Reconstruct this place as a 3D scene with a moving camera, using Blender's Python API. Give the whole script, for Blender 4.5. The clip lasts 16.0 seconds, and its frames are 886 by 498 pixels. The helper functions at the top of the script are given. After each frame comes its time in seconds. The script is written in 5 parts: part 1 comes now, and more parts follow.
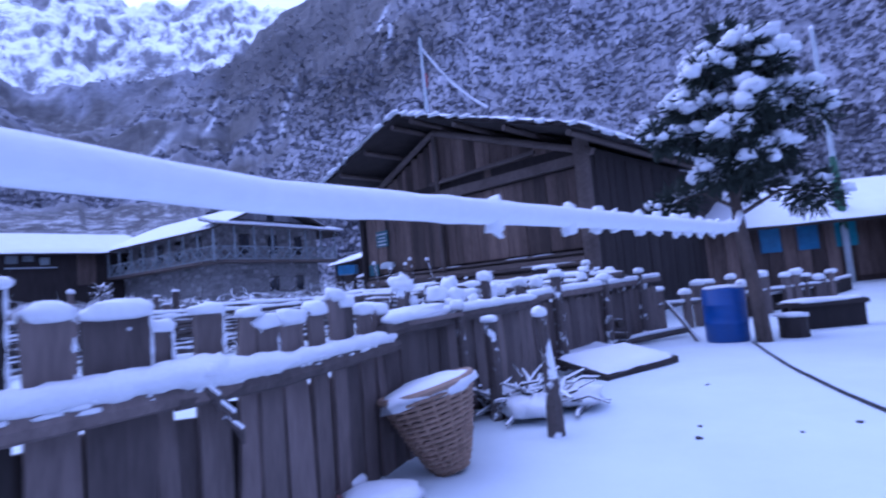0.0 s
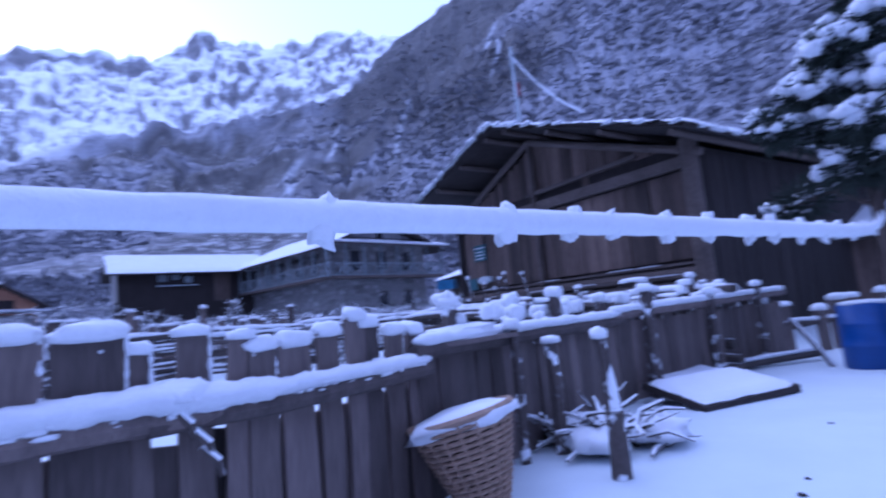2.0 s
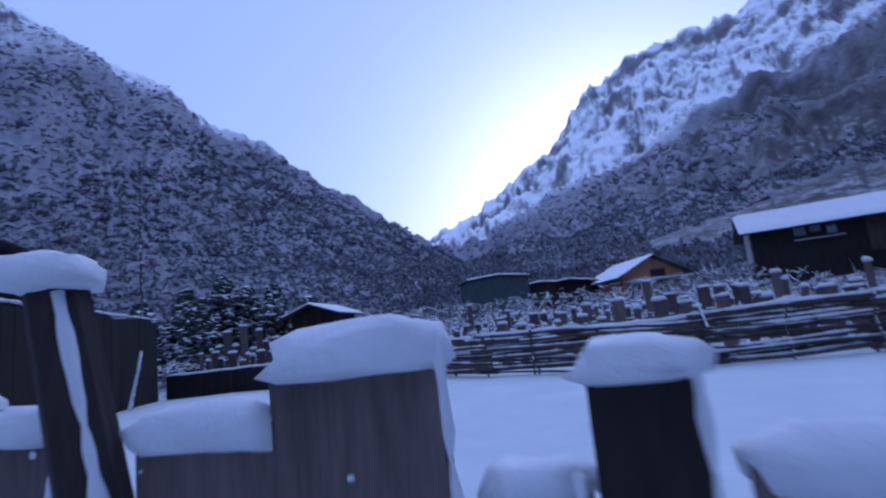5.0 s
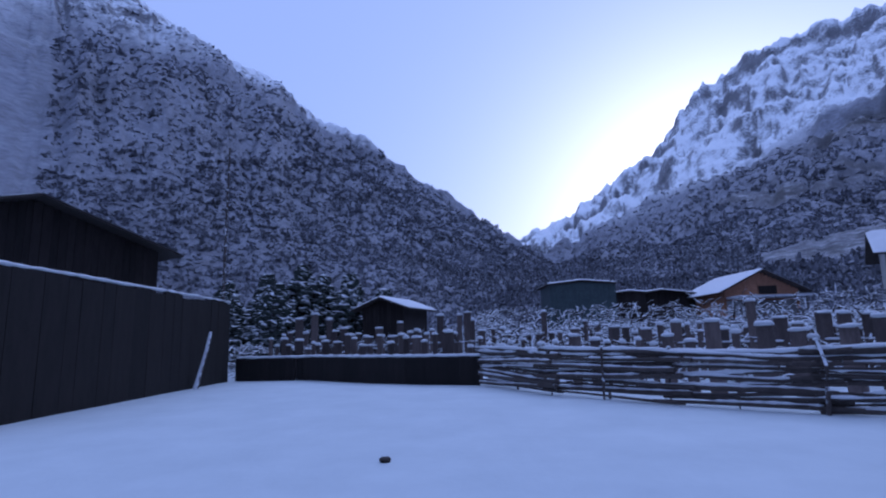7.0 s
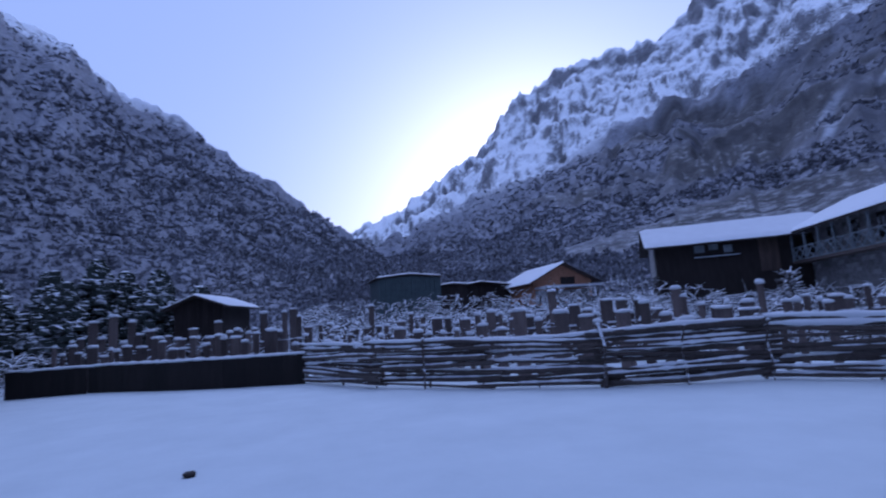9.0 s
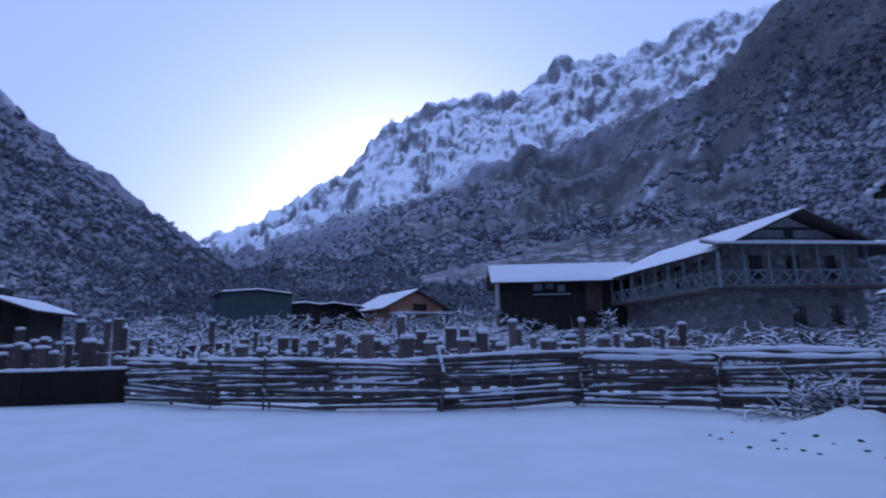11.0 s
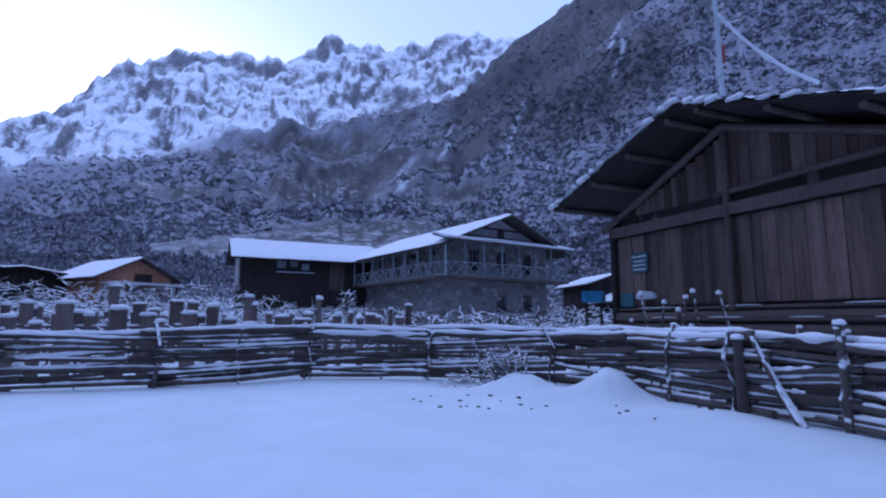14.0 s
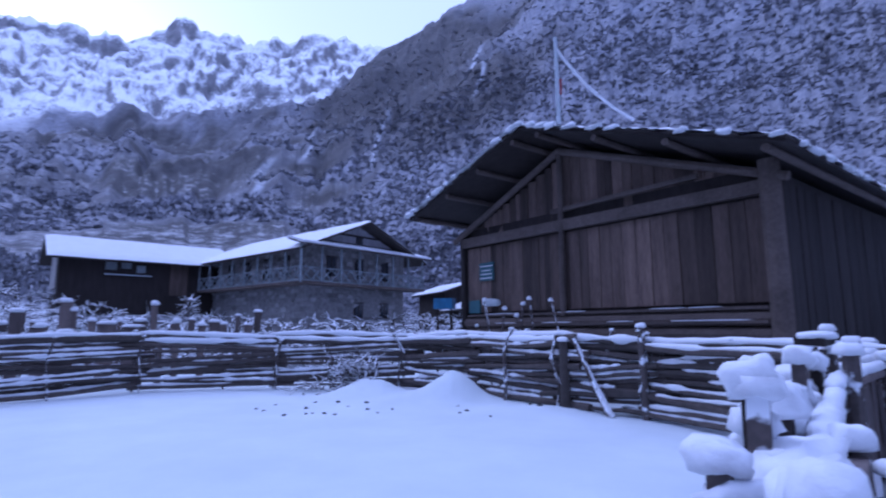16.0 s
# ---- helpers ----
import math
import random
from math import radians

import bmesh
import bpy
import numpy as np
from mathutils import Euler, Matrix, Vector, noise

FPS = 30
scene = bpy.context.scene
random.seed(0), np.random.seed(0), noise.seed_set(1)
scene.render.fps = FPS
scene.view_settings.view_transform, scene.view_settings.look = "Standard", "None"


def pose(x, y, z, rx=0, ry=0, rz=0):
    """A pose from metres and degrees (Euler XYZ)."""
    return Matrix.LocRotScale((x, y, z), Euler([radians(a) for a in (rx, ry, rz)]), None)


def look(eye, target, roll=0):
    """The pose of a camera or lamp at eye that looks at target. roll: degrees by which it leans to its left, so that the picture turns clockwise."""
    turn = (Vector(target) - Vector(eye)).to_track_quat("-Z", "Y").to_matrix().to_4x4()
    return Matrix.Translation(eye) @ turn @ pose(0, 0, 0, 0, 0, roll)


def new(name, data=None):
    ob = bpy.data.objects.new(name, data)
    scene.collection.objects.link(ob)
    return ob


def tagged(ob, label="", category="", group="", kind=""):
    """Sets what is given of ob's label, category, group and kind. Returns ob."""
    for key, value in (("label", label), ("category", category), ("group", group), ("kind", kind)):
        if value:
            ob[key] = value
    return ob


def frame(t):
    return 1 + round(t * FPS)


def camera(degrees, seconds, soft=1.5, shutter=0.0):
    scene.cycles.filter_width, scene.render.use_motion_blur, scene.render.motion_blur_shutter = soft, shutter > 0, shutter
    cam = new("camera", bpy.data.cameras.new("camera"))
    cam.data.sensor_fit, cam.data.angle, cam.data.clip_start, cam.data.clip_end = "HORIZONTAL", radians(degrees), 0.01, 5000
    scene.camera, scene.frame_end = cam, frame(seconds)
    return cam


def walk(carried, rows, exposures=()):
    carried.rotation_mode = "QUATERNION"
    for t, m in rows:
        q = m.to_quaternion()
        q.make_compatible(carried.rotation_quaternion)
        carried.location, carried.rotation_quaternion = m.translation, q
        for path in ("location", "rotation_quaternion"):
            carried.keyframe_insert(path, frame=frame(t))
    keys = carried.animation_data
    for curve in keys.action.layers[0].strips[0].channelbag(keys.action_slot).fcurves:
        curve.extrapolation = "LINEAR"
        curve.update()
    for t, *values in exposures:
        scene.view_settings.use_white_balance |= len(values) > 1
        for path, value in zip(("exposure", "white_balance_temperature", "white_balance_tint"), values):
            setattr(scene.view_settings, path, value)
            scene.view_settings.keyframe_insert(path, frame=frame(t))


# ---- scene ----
cam = camera(79.5, 16.0, soft=2.1, shutter=0.5)
PATH = [
    (0, (-0.095, 0.332, 1.098), (-0.34, 2.311, 1.249), -5.2),
    (0.5, (0.03, 0.454, 1.089), (-0.039, 2.443, 1.284), -5.5),
    (1, (0.113, 0.595, 1.063), (0.034, 2.583, 1.272), -6.5),
    (1.5, (0.18, 0.708, 1.089), (0.013, 2.689, 1.315), -6.5),
    (2, (0.304, 0.724, 1.083), (-0.345, 2.6, 1.324), -5.2),
    (2.5, (0.475, 0.77, 1.134), (-0.592, 2.45, 1.333), -6.2),
    (3, (0.243, 0.923, 1.103), (-1.17, 2.323, 1.312), -7.5),
    (3.5, (-0.034, 1.064, 1.059), (-1.721, 2.137, 1.114), -7.0),
    (4, (-0.562, 1.276, 1.121), (-2.412, 2.034, 1.159), -7.7),
    (4.5, (-0.849, 1.392, 1.227), (-2.714, 2.099, 1.379), -10.0),
    (5, (-1.158, 1.481, 1.289), (-3.103, 1.813, 1.612), -6.5),
    (5.2, (-1.323, 1.484, 1.32), (-3.265, 1.794, 1.684), -5.0),
    (7.3, (-2.43, 2.395, 1.461), (-4.402, 2.398, 1.794), -1.3),
    (7.5, (-2.383, 2.403, 1.485), (-4.36, 2.464, 1.779), -2.4),
    (8, (-2.36, 2.411, 1.519), (-4.33, 2.609, 1.802), -4.2),
    (8.5, (-2.291, 2.443, 1.532), (-4.232, 2.838, 1.813), -4.6),
    (9, (-2.304, 2.504, 1.52), (-4.188, 3.115, 1.803), -4.1),
    (9.2, (-2.288, 2.512, 1.524), (-4.154, 3.173, 1.814), -3.7),
    (11.3, (-1.868, 2.426, 1.483), (-3.45, 3.599, 1.825), -1.2),
    (11.5, (-1.848, 2.41, 1.477), (-3.383, 3.647, 1.815), -1.1),
    (12, (-1.818, 2.39, 1.467), (-3.256, 3.738, 1.802), -0.7),
    (12.5, (-1.754, 2.387, 1.444), (-3.083, 3.845, 1.773), -0.7),
    (13, (-1.696, 2.414, 1.409), (-2.93, 3.955, 1.734), 0.1),
    (13.5, (-1.606, 2.431, 1.399), (-2.768, 4.03, 1.703), 0.5),
    (14, (-1.545, 2.429, 1.373), (-2.542, 4.142, 1.638), 0.1),
    (14.5, (-1.518, 2.44, 1.378), (-2.489, 4.169, 1.636), 0.2),
    (15, (-1.482, 2.432, 1.362), (-2.38, 4.199, 1.632), 0.1),
    (15.5, (-1.414, 2.387, 1.326), (-2.13, 4.234, 1.596), -0.3),
    (16, (-1.362, 2.383, 1.331), (-1.881, 4.292, 1.624), -0.2),
]
GAP = [(6.2, (-1.92, 1.97, 1.56), (-3.92, 1.98, 1.9), -2.6)]
EXPOSURES = [(0,1.07,4430,36),(2.5,0.8,4420,30),(3.0,0.6,4450,26),(4.0,0.5,4400,24),(5,-0.08,4380,24),(8,-0.15,4480,24),(9,-0.15,4480,24),(12.5,-0.02,4430,22),(14.5,0.47,4510,25),(16,0.7,4550,31)]
walk(cam, [(r[0], look(*r[1:])) for r in sorted(PATH + GAP)], EXPOSURES)

# ---- place ----
# world: shaded valley at daybreak, the sun still behind the ridge
world = bpy.data.worlds.new("sky")
scene.world = world
world.use_nodes = True
wn = world.node_tree
sky = wn.nodes.new("ShaderNodeTexSky")
sky.sky_type, sky.sun_disc = "NISHITA", False
sky.sun_elevation, sky.sun_rotation = radians(12), radians(-62)
sky.air_density, sky.dust_density, sky.ozone_density = 1.0, 3.6, 1.6
# thin high cloud veils the blue
veil = wn.nodes.new("ShaderNodeMix")
veil.data_type = "RGBA"
veil.inputs["Factor"].default_value = 0.76
veil.inputs[7].default_value = (3.8, 3.95, 4.7, 1)
wn.links.new(sky.outputs[0], veil.inputs[6])
wn.links.new(veil.outputs[2], wn.nodes["Background"].inputs[0])
wn.nodes["Background"].inputs[1].default_value = 0.15
sun_lamp = new("sun", bpy.data.lights.new("sun", "SUN"))
sun_lamp.data.energy, sun_lamp.data.angle, sun_lamp.data.color = 0.5, radians(60), (1.0, 0.96, 0.92)
sun_lamp.matrix_world = look((0, 0, 0), (math.sin(radians(66)) * 0.5, -math.cos(radians(66)) * 0.5, -0.9))


# ---- materials ----
def mat(name, color, rough=0.8, scale=8.0, vary=0.35, bump=0.3, stretch=(1, 1, 1), metal=0.0, second=None, fine=60.0, per_object=0.0, coords="Object", tone=None, dist=0.02):
    """Two scales of noise over a base colour, with relief. stretch lengthens the grain."""
    m = bpy.data.materials.new(name)
    m.use_nodes = True
    nt, b = m.node_tree, m.node_tree.nodes["Principled BSDF"]
    tc = nt.nodes.new("ShaderNodeTexCoord")
    mp = nt.nodes.new("ShaderNodeMapping")
    mp.inputs["Scale"].default_value = stretch
    nt.links.new(tc.outputs[coords], mp.inputs[0])
    n1, n2 = nt.nodes.new("ShaderNodeTexNoise"), nt.nodes.new("ShaderNodeTexNoise")
    for n, s in ((n1, scale), (n2, fine)):
        n.inputs["Scale"].default_value, n.inputs["Detail"].default_value = s, 6
        nt.links.new(mp.outputs[0], n.inputs["Vector"])
    ramp = nt.nodes.new("ShaderNodeValToRGB")
    dark = tuple(c * (1 - vary) for c in color)
    light = second or tuple(min(1, c * (1 + vary)) for c in color)
    ramp.color_ramp.elements[0].position, ramp.color_ramp.elements[1].position = 0.3, 0.7
    ramp.color_ramp.elements[0].color, ramp.color_ramp.elements[1].color = (*dark, 1), (*light, 1)
    mix = nt.nodes.new("ShaderNodeMix")
    mix.inputs["Factor"].default_value = 0.45
    nt.links.new(n1.outputs["Fac"], mix.inputs[2])
    nt.links.new(n2.outputs["Fac"], mix.inputs[3])
    nt.links.new(mix.outputs[0], ramp.inputs[0])
    out = ramp.outputs[0]
    if per_object:
        info, hsv = nt.nodes.new("ShaderNodeObjectInfo"), nt.nodes.new("ShaderNodeHueSaturation")
        rng = nt.nodes.new("ShaderNodeMapRange")
        rng.inputs["To Min"].default_value, rng.inputs["To Max"].default_value = 1 - per_object, 1 + per_object
        nt.links.new(info.outputs["Random"], rng.inputs[0])
        nt.links.new(rng.outputs[0], hsv.inputs["Value"])
        nt.links.new(out, hsv.inputs["Color"])
        out = hsv.outputs[0]
    nt.links.new(out, b.inputs["Base Color"])
    b.inputs["Roughness"].default_value, b.inputs["Metallic"].default_value = rough, metal
    if bump:
        bp = nt.nodes.new("ShaderNodeBump")
        bp.inputs["Strength"].default_value, bp.inputs["Distance"].default_value = bump, dist
        nt.links.new(mix.outputs[0], bp.inputs["Height"])
        nt.links.new(bp.outputs[0], b.inputs["Normal"])
    return m


def crusted(name, under, snow=(0.80, 0.83, 0.88), lo=0.35, hi=0.6, scale=6.0, amount=0.35):
    """Snow lying where a surface faces up, broken by noise, over a darker stuff."""
    m = bpy.data.materials.new(name)
    m.use_nodes = True
    nt, b = m.node_tree, m.node_tree.nodes["Principled BSDF"]
    geo, sep = nt.nodes.new("ShaderNodeNewGeometry"), nt.nodes.new("ShaderNodeSeparateXYZ")
    nt.links.new(geo.outputs["Normal"], sep.inputs[0])
    no = nt.nodes.new("ShaderNodeTexNoise")
    no.inputs["Scale"].default_value, no.inputs["Detail"].default_value = scale, 5
    nt.links.new(geo.outputs["Position"], no.inputs["Vector"])
    ad = nt.nodes.new("ShaderNodeMath")
    ad.operation = "MULTIPLY_ADD"
    ad.inputs[1].default_value, ad.inputs[2].default_value = amount * 2, -amount
    nt.links.new(no.outputs["Fac"], ad.inputs[0])
    su = nt.nodes.new("ShaderNodeMath")
    nt.links.new(ad.outputs[0], su.inputs[0])
    nt.links.new(sep.outputs["Z"], su.inputs[1])
    mr = nt.nodes.new("ShaderNodeMapRange")
    mr.inputs["From Min"].default_value, mr.inputs["From Max"].default_value = lo, hi
    nt.links.new(su.outputs[0], mr.inputs[0])
    n2 = nt.nodes.new("ShaderNodeTexNoise")
    n2.inputs["Scale"].default_value, n2.inputs["Detail"].default_value = scale * 4, 4
    nt.links.new(geo.outputs["Position"], n2.inputs["Vector"])
    rp = nt.nodes.new("ShaderNodeValToRGB")
    rp.color_ramp.elements[0].color = (*[c * 0.5 for c in under], 1)
    rp.color_ramp.elements[1].color = (*[c * 1.5 for c in under], 1)
    nt.links.new(n2.outputs["Fac"], rp.inputs[0])
    mx = nt.nodes.new("ShaderNodeMix")
    mx.data_type = "RGBA"
    nt.links.new(mr.outputs[0], mx.inputs["Factor"])
    nt.links.new(rp.outputs[0], mx.inputs[6])
    mx.inputs[7].default_value = (*snow, 1)
    nt.links.new(mx.outputs[2], b.inputs["Base Color"])
    b.inputs["Roughness"].default_value = 0.85
    return m


SNOW = mat("snow", (0.73, 0.755, 0.80), 0.75, 2.2, 0.05, 0.35, fine=45, coords="Object", dist=0.03)
GROUND_SNOW = mat("ground_snow", (0.80, 0.83, 0.88), 0.8, 0.7, 0.06, 0.45, fine=9, dist=0.05)
BOARD = mat("weathered_board", (0.118, 0.094, 0.086), 0.85, 9, 0.45, 0.5, (1, 1, 0.12), per_object=0.4, fine=70)
POLE_WOOD = mat("pole_wood", (0.075, 0.062, 0.056), 0.85, 9, 0.45, 0.4, per_object=0.3)
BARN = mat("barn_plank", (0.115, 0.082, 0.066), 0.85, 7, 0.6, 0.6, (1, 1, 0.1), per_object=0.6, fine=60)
BARN_BEAM = mat("barn_beam", (0.10, 0.078, 0.067), 0.85, 6, 0.45, 0.4, (0.3, 0.3, 0.3), per_object=0.15)
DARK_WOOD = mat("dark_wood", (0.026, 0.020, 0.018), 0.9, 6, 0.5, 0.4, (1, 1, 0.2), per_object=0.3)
BLACK_WOOD = mat("black_wood", (0.012, 0.009, 0.008), 0.9, 6, 0.5, 0.4, (1, 1, 0.2), per_object=0.3)
ROOF_WOOD = mat("roof_shingle_wood", (0.06, 0.05, 0.045), 0.9, 6, 0.4, 0.4, per_object=0.3)
STONE = mat("rubble_stone", (0.20, 0.19, 0.19), 0.9, 5, 0.5, 0.9, second=(0.36, 0.35, 0.35), fine=11)
PLASTER = mat("grey_render", (0.42, 0.41, 0.40), 0.9, 3, 0.2, 0.3)
ORANGE = mat("orange_board", (0.42, 0.22, 0.13), 0.8, 6, 0.3, 0.3)
GREEN = mat("green_sheet", (0.06, 0.085, 0.09), 0.6, 4, 0.3, 0.2)
BLUE_PAINT = mat("blue_paint", (0.04, 0.16, 0.30), 0.5, 6, 0.35, 0.2)
TEAL_PAINT = mat("teal_paint", (0.05, 0.26, 0.33), 0.5, 6, 0.35, 0.2)
BARREL_BLUE = mat("barrel_plastic", (0.015, 0.06, 0.24), 0.4, 4, 0.25, 0.1)
CANE = mat("woven_cane", (0.30, 0.21, 0.15), 0.7, 14, 0.35, 0.4, fine=80)
BARK = mat("juniper_bark", (0.085, 0.065, 0.055), 0.9, 10, 0.5, 0.8, (1, 1, 0.25))
RUBBER = mat("black_hose", (0.012, 0.012, 0.014), 0.5, 10, 0.3, 0.1)
GLASS = mat("dark_window", (0.02, 0.025, 0.035), 0.15, 2, 0.2, 0)
PALE = mat("pale_paint", (0.45, 0.50, 0.54), 0.7, 5, 0.2, 0.2)
SIGN_GREEN = mat("sign_green", (0.03, 0.10, 0.12), 0.6, 5, 0.2, 0)
WHITE_PAINT = mat("white_letters", (0.55, 0.58, 0.60), 0.7, 5, 0.1, 0)
FLAG_RED = mat("faded_red_cloth", (0.30, 0.07, 0.08), 0.9, 5, 0.3, 0.1)
FLAG_GREEN = mat("green_cloth", (0.05, 0.13, 0.08), 0.9, 5, 0.3, 0.1)
BRICK = mat("red_plastic_scrap", (0.24, 0.10, 0.09), 0.6, 8, 0.3, 0.2)
NEEDLES = crusted("juniper_needles", (0.020, 0.030, 0.022), lo=0.78, hi=0.98, scale=5, amount=0.3)
SHRUB = mat("frosted_shrub", (0.23, 0.235, 0.265), 0.9, 0.05, 0.5, 0, fine=1.5, coords="Object")
_nt = SHRUB.node_tree
_geo, _hsv, _rng = _nt.nodes.new("ShaderNodeNewGeometry"), _nt.nodes.new("ShaderNodeHueSaturation"), _nt.nodes.new("ShaderNodeMapRange")
_rng.inputs["To Min"].default_value, _rng.inputs["To Max"].default_value = 0.55, 1.45
_nt.links.new(_geo.outputs["Random Per Island"], _rng.inputs[0])
_nt.links.new(_rng.outputs[0], _hsv.inputs["Value"])
_bsdf = _nt.nodes["Principled BSDF"]
_nt.links.new(_bsdf.inputs["Base Color"].links[0].from_socket, _hsv.inputs["Color"])
_nt.links.new(_hsv.outputs[0], _bsdf.inputs["Base Color"])
CONIFER = crusted("snowy_conifer", (0.03, 0.04, 0.035), lo=0.30, hi=0.7, scale=3, amount=0.4)
TWIG = crusted("snowy_twigs", (0.06, 0.05, 0.045), lo=-0.05, hi=0.25, scale=9, amount=0.35)
CRUST_POST = crusted("snow_crusted_post", (0.08, 0.065, 0.06), lo=0.08, hi=0.16, scale=9, amount=0.55)


# ---- builders ----
class Shape:
    """Collects vertices and faces for one mesh."""

    def __init__(self):
        self.v, self.f = [], []

    def add(self, verts, faces):
        k = len(self.v)
        self.v += [tuple(p) for p in verts]
        self.f += [[k + i for i in f] for f in faces]
        return self

    def box(self, c, size, turn=None, taper=(1, 1), rough=0.0, rng=random):
        """A box about c; taper narrows its top; rough moves its corners."""
        vs = []
        for z in (-0.5, 0.5):
            for x, y in ((-0.5, -0.5), (0.5, -0.5), (0.5, 0.5), (-0.5, 0.5)):
                tx, ty = taper if z > 0 else (1, 1)
                p = Vector((x * size[0] * tx, y * size[1] * ty, z * size[2]))
                p += Vector([rng.uniform(-rough, rough) for _ in range(3)])
                vs.append(p)
        if turn:
            vs = [turn @ p for p in vs]
        vs = [p + Vector(c) for p in vs]
        return self.add(vs, [(3, 2, 1, 0), (4, 5, 6, 7), (0, 1, 5, 4), (1, 2, 6, 5), (2, 3, 7, 6), (3, 0, 4, 7)])

    def tube(self, pts, radii, sides=7, flat=1.0, wob=0.0, rng=random):
        """A round bar along pts with a radius at each; flat squashes it upright."""
        pts = [Vector(p) for p in pts]
        if not isinstance(radii, (list, tuple)):
            radii = [radii] * len(pts)
        rings = []
        for i, p in enumerate(pts):
            t = (pts[min(i + 1, len(pts) - 1)] - pts[max(i - 1, 0)]).normalized()
            side = t.cross(Vector((0, 0, 1)))
            side = side.normalized() if side.length > 0.05 else Vector((1, 0, 0))
            up = side.cross(t)
            ring = []
            for j in range(sides):
                a = 2 * math.pi * j / sides
                r = radii[i] * (1 + rng.uniform(-wob, wob))
                ring.append(p + side * math.cos(a) * r + up * math.sin(a) * r * flat)
            rings.append(ring)
        vs = [p for ring in rings for p in ring]
        fs = [(i * sides + j, i * sides + (j + 1) % sides, (i + 1) * sides + (j + 1) % sides, (i + 1) * sides + j)
              for i in range(len(pts) - 1) for j in range(sides)]
        fs += [tuple(range(sides))[::-1], tuple(len(vs) - sides + j for j in range(sides))]
        return self.add(vs, fs)

    def blob(self, c, size, rough=0.18, seed=0.0, turn=0.0, rows=7, cols=12, under=0.35):
        """A rounded lump, flatter below; size is its half extents."""
        c, vs = Vector(c), []
        ca, sa = math.cos(turn), math.sin(turn)
        for i in range(rows + 1):
            ph = math.pi * i / rows
            for j in range(cols):
                a = 2 * math.pi * j / cols
                n = Vector((math.sin(ph) * math.cos(a), math.sin(ph) * math.sin(a), math.cos(ph)))
                k = 1 + rough * noise.noise(n * 1.7 + Vector((seed, seed * 0.7, 3.1)))
                # squarer than a ball
                q = [math.copysign(abs(w) ** 0.75, w) for w in n]
                x, y, z = q[0] * size[0] * k, q[1] * size[1] * k, q[2] * size[2] * k
                z = z if z > 0 else z * under
                vs.append(c + Vector((x * ca - y * sa, x * sa + y * ca, z)))
        fs = [(i * cols + j, (i + 1) * cols + j, (i + 1) * cols + (j + 1) % cols, i * cols + (j + 1) % cols) for i in range(rows) for j in range(cols)]
        return self.add(vs, fs)

    def mesh(self, name, material, smooth=False):
        me = bpy.data.meshes.new(name)
        me.from_pydata([tuple(p) for p in self.v], [], self.f)
        me.materials.append(material)
        if smooth:
            me.polygons.foreach_set("use_smooth", [True] * len(me.polygons))
        me.validate()
        me.update()
        return me


def part(name, shape, material, parent=None, label="", smooth=False):
    """One mesh object under a thing or a part."""
    ob = new(name, shape if isinstance(shape, bpy.types.Mesh) else shape.mesh(name, material, smooth))
    ob.parent = parent
    if label:
        ob["label"] = label
    return ob


def thing(name, at, label, category, group="", kind="", turn=0.0):
    """An Empty at the base of a thing."""
    e = new(name)
    e.empty_display_size = 0.2
    e.matrix_world = pose(*at, 0, 0, math.degrees(turn))
    return tagged(e, label, category, group, kind)


def cap(parent, c, half, seed, turn=0.0, name="snow_cap", rough=0.25, rows=7, cols=14, under=0.35):
    return part(name, Shape().blob(c, half, rough, seed, turn, rows, cols, under), SNOW, parent, smooth=True)


# ---- ground ----
def fbm(x, y, octaves=5, seed=0):
    """Summed value noise on arrays, about -1 to 1."""
    out, amp = np.zeros_like(x), 0.5
    for o in range(octaves):
        xs, ys = x * 2**o + 17.3 * o + seed, y * 2**o - 9.1 * o + seed * 1.7
        xi, yi = np.floor(xs), np.floor(ys)
        xf, yf = xs - xi, ys - yi
        xf, yf = xf * xf * (3 - 2 * xf), yf * yf * (3 - 2 * yf)

        def h(a, b):
            s = np.sin(a * 127.1 + b * 311.7) * 43758.5453
            return (s - np.floor(s)) * 2 - 1

        top = h(xi, yi) * (1 - xf) + h(xi + 1, yi) * xf
        low = h(xi, yi + 1) * (1 - xf) + h(xi + 1, yi + 1) * xf
        out += amp * (top * (1 - yf) + low * yf)
        amp *= 0.5
    return out


CX, CY = -1.5, 2.0


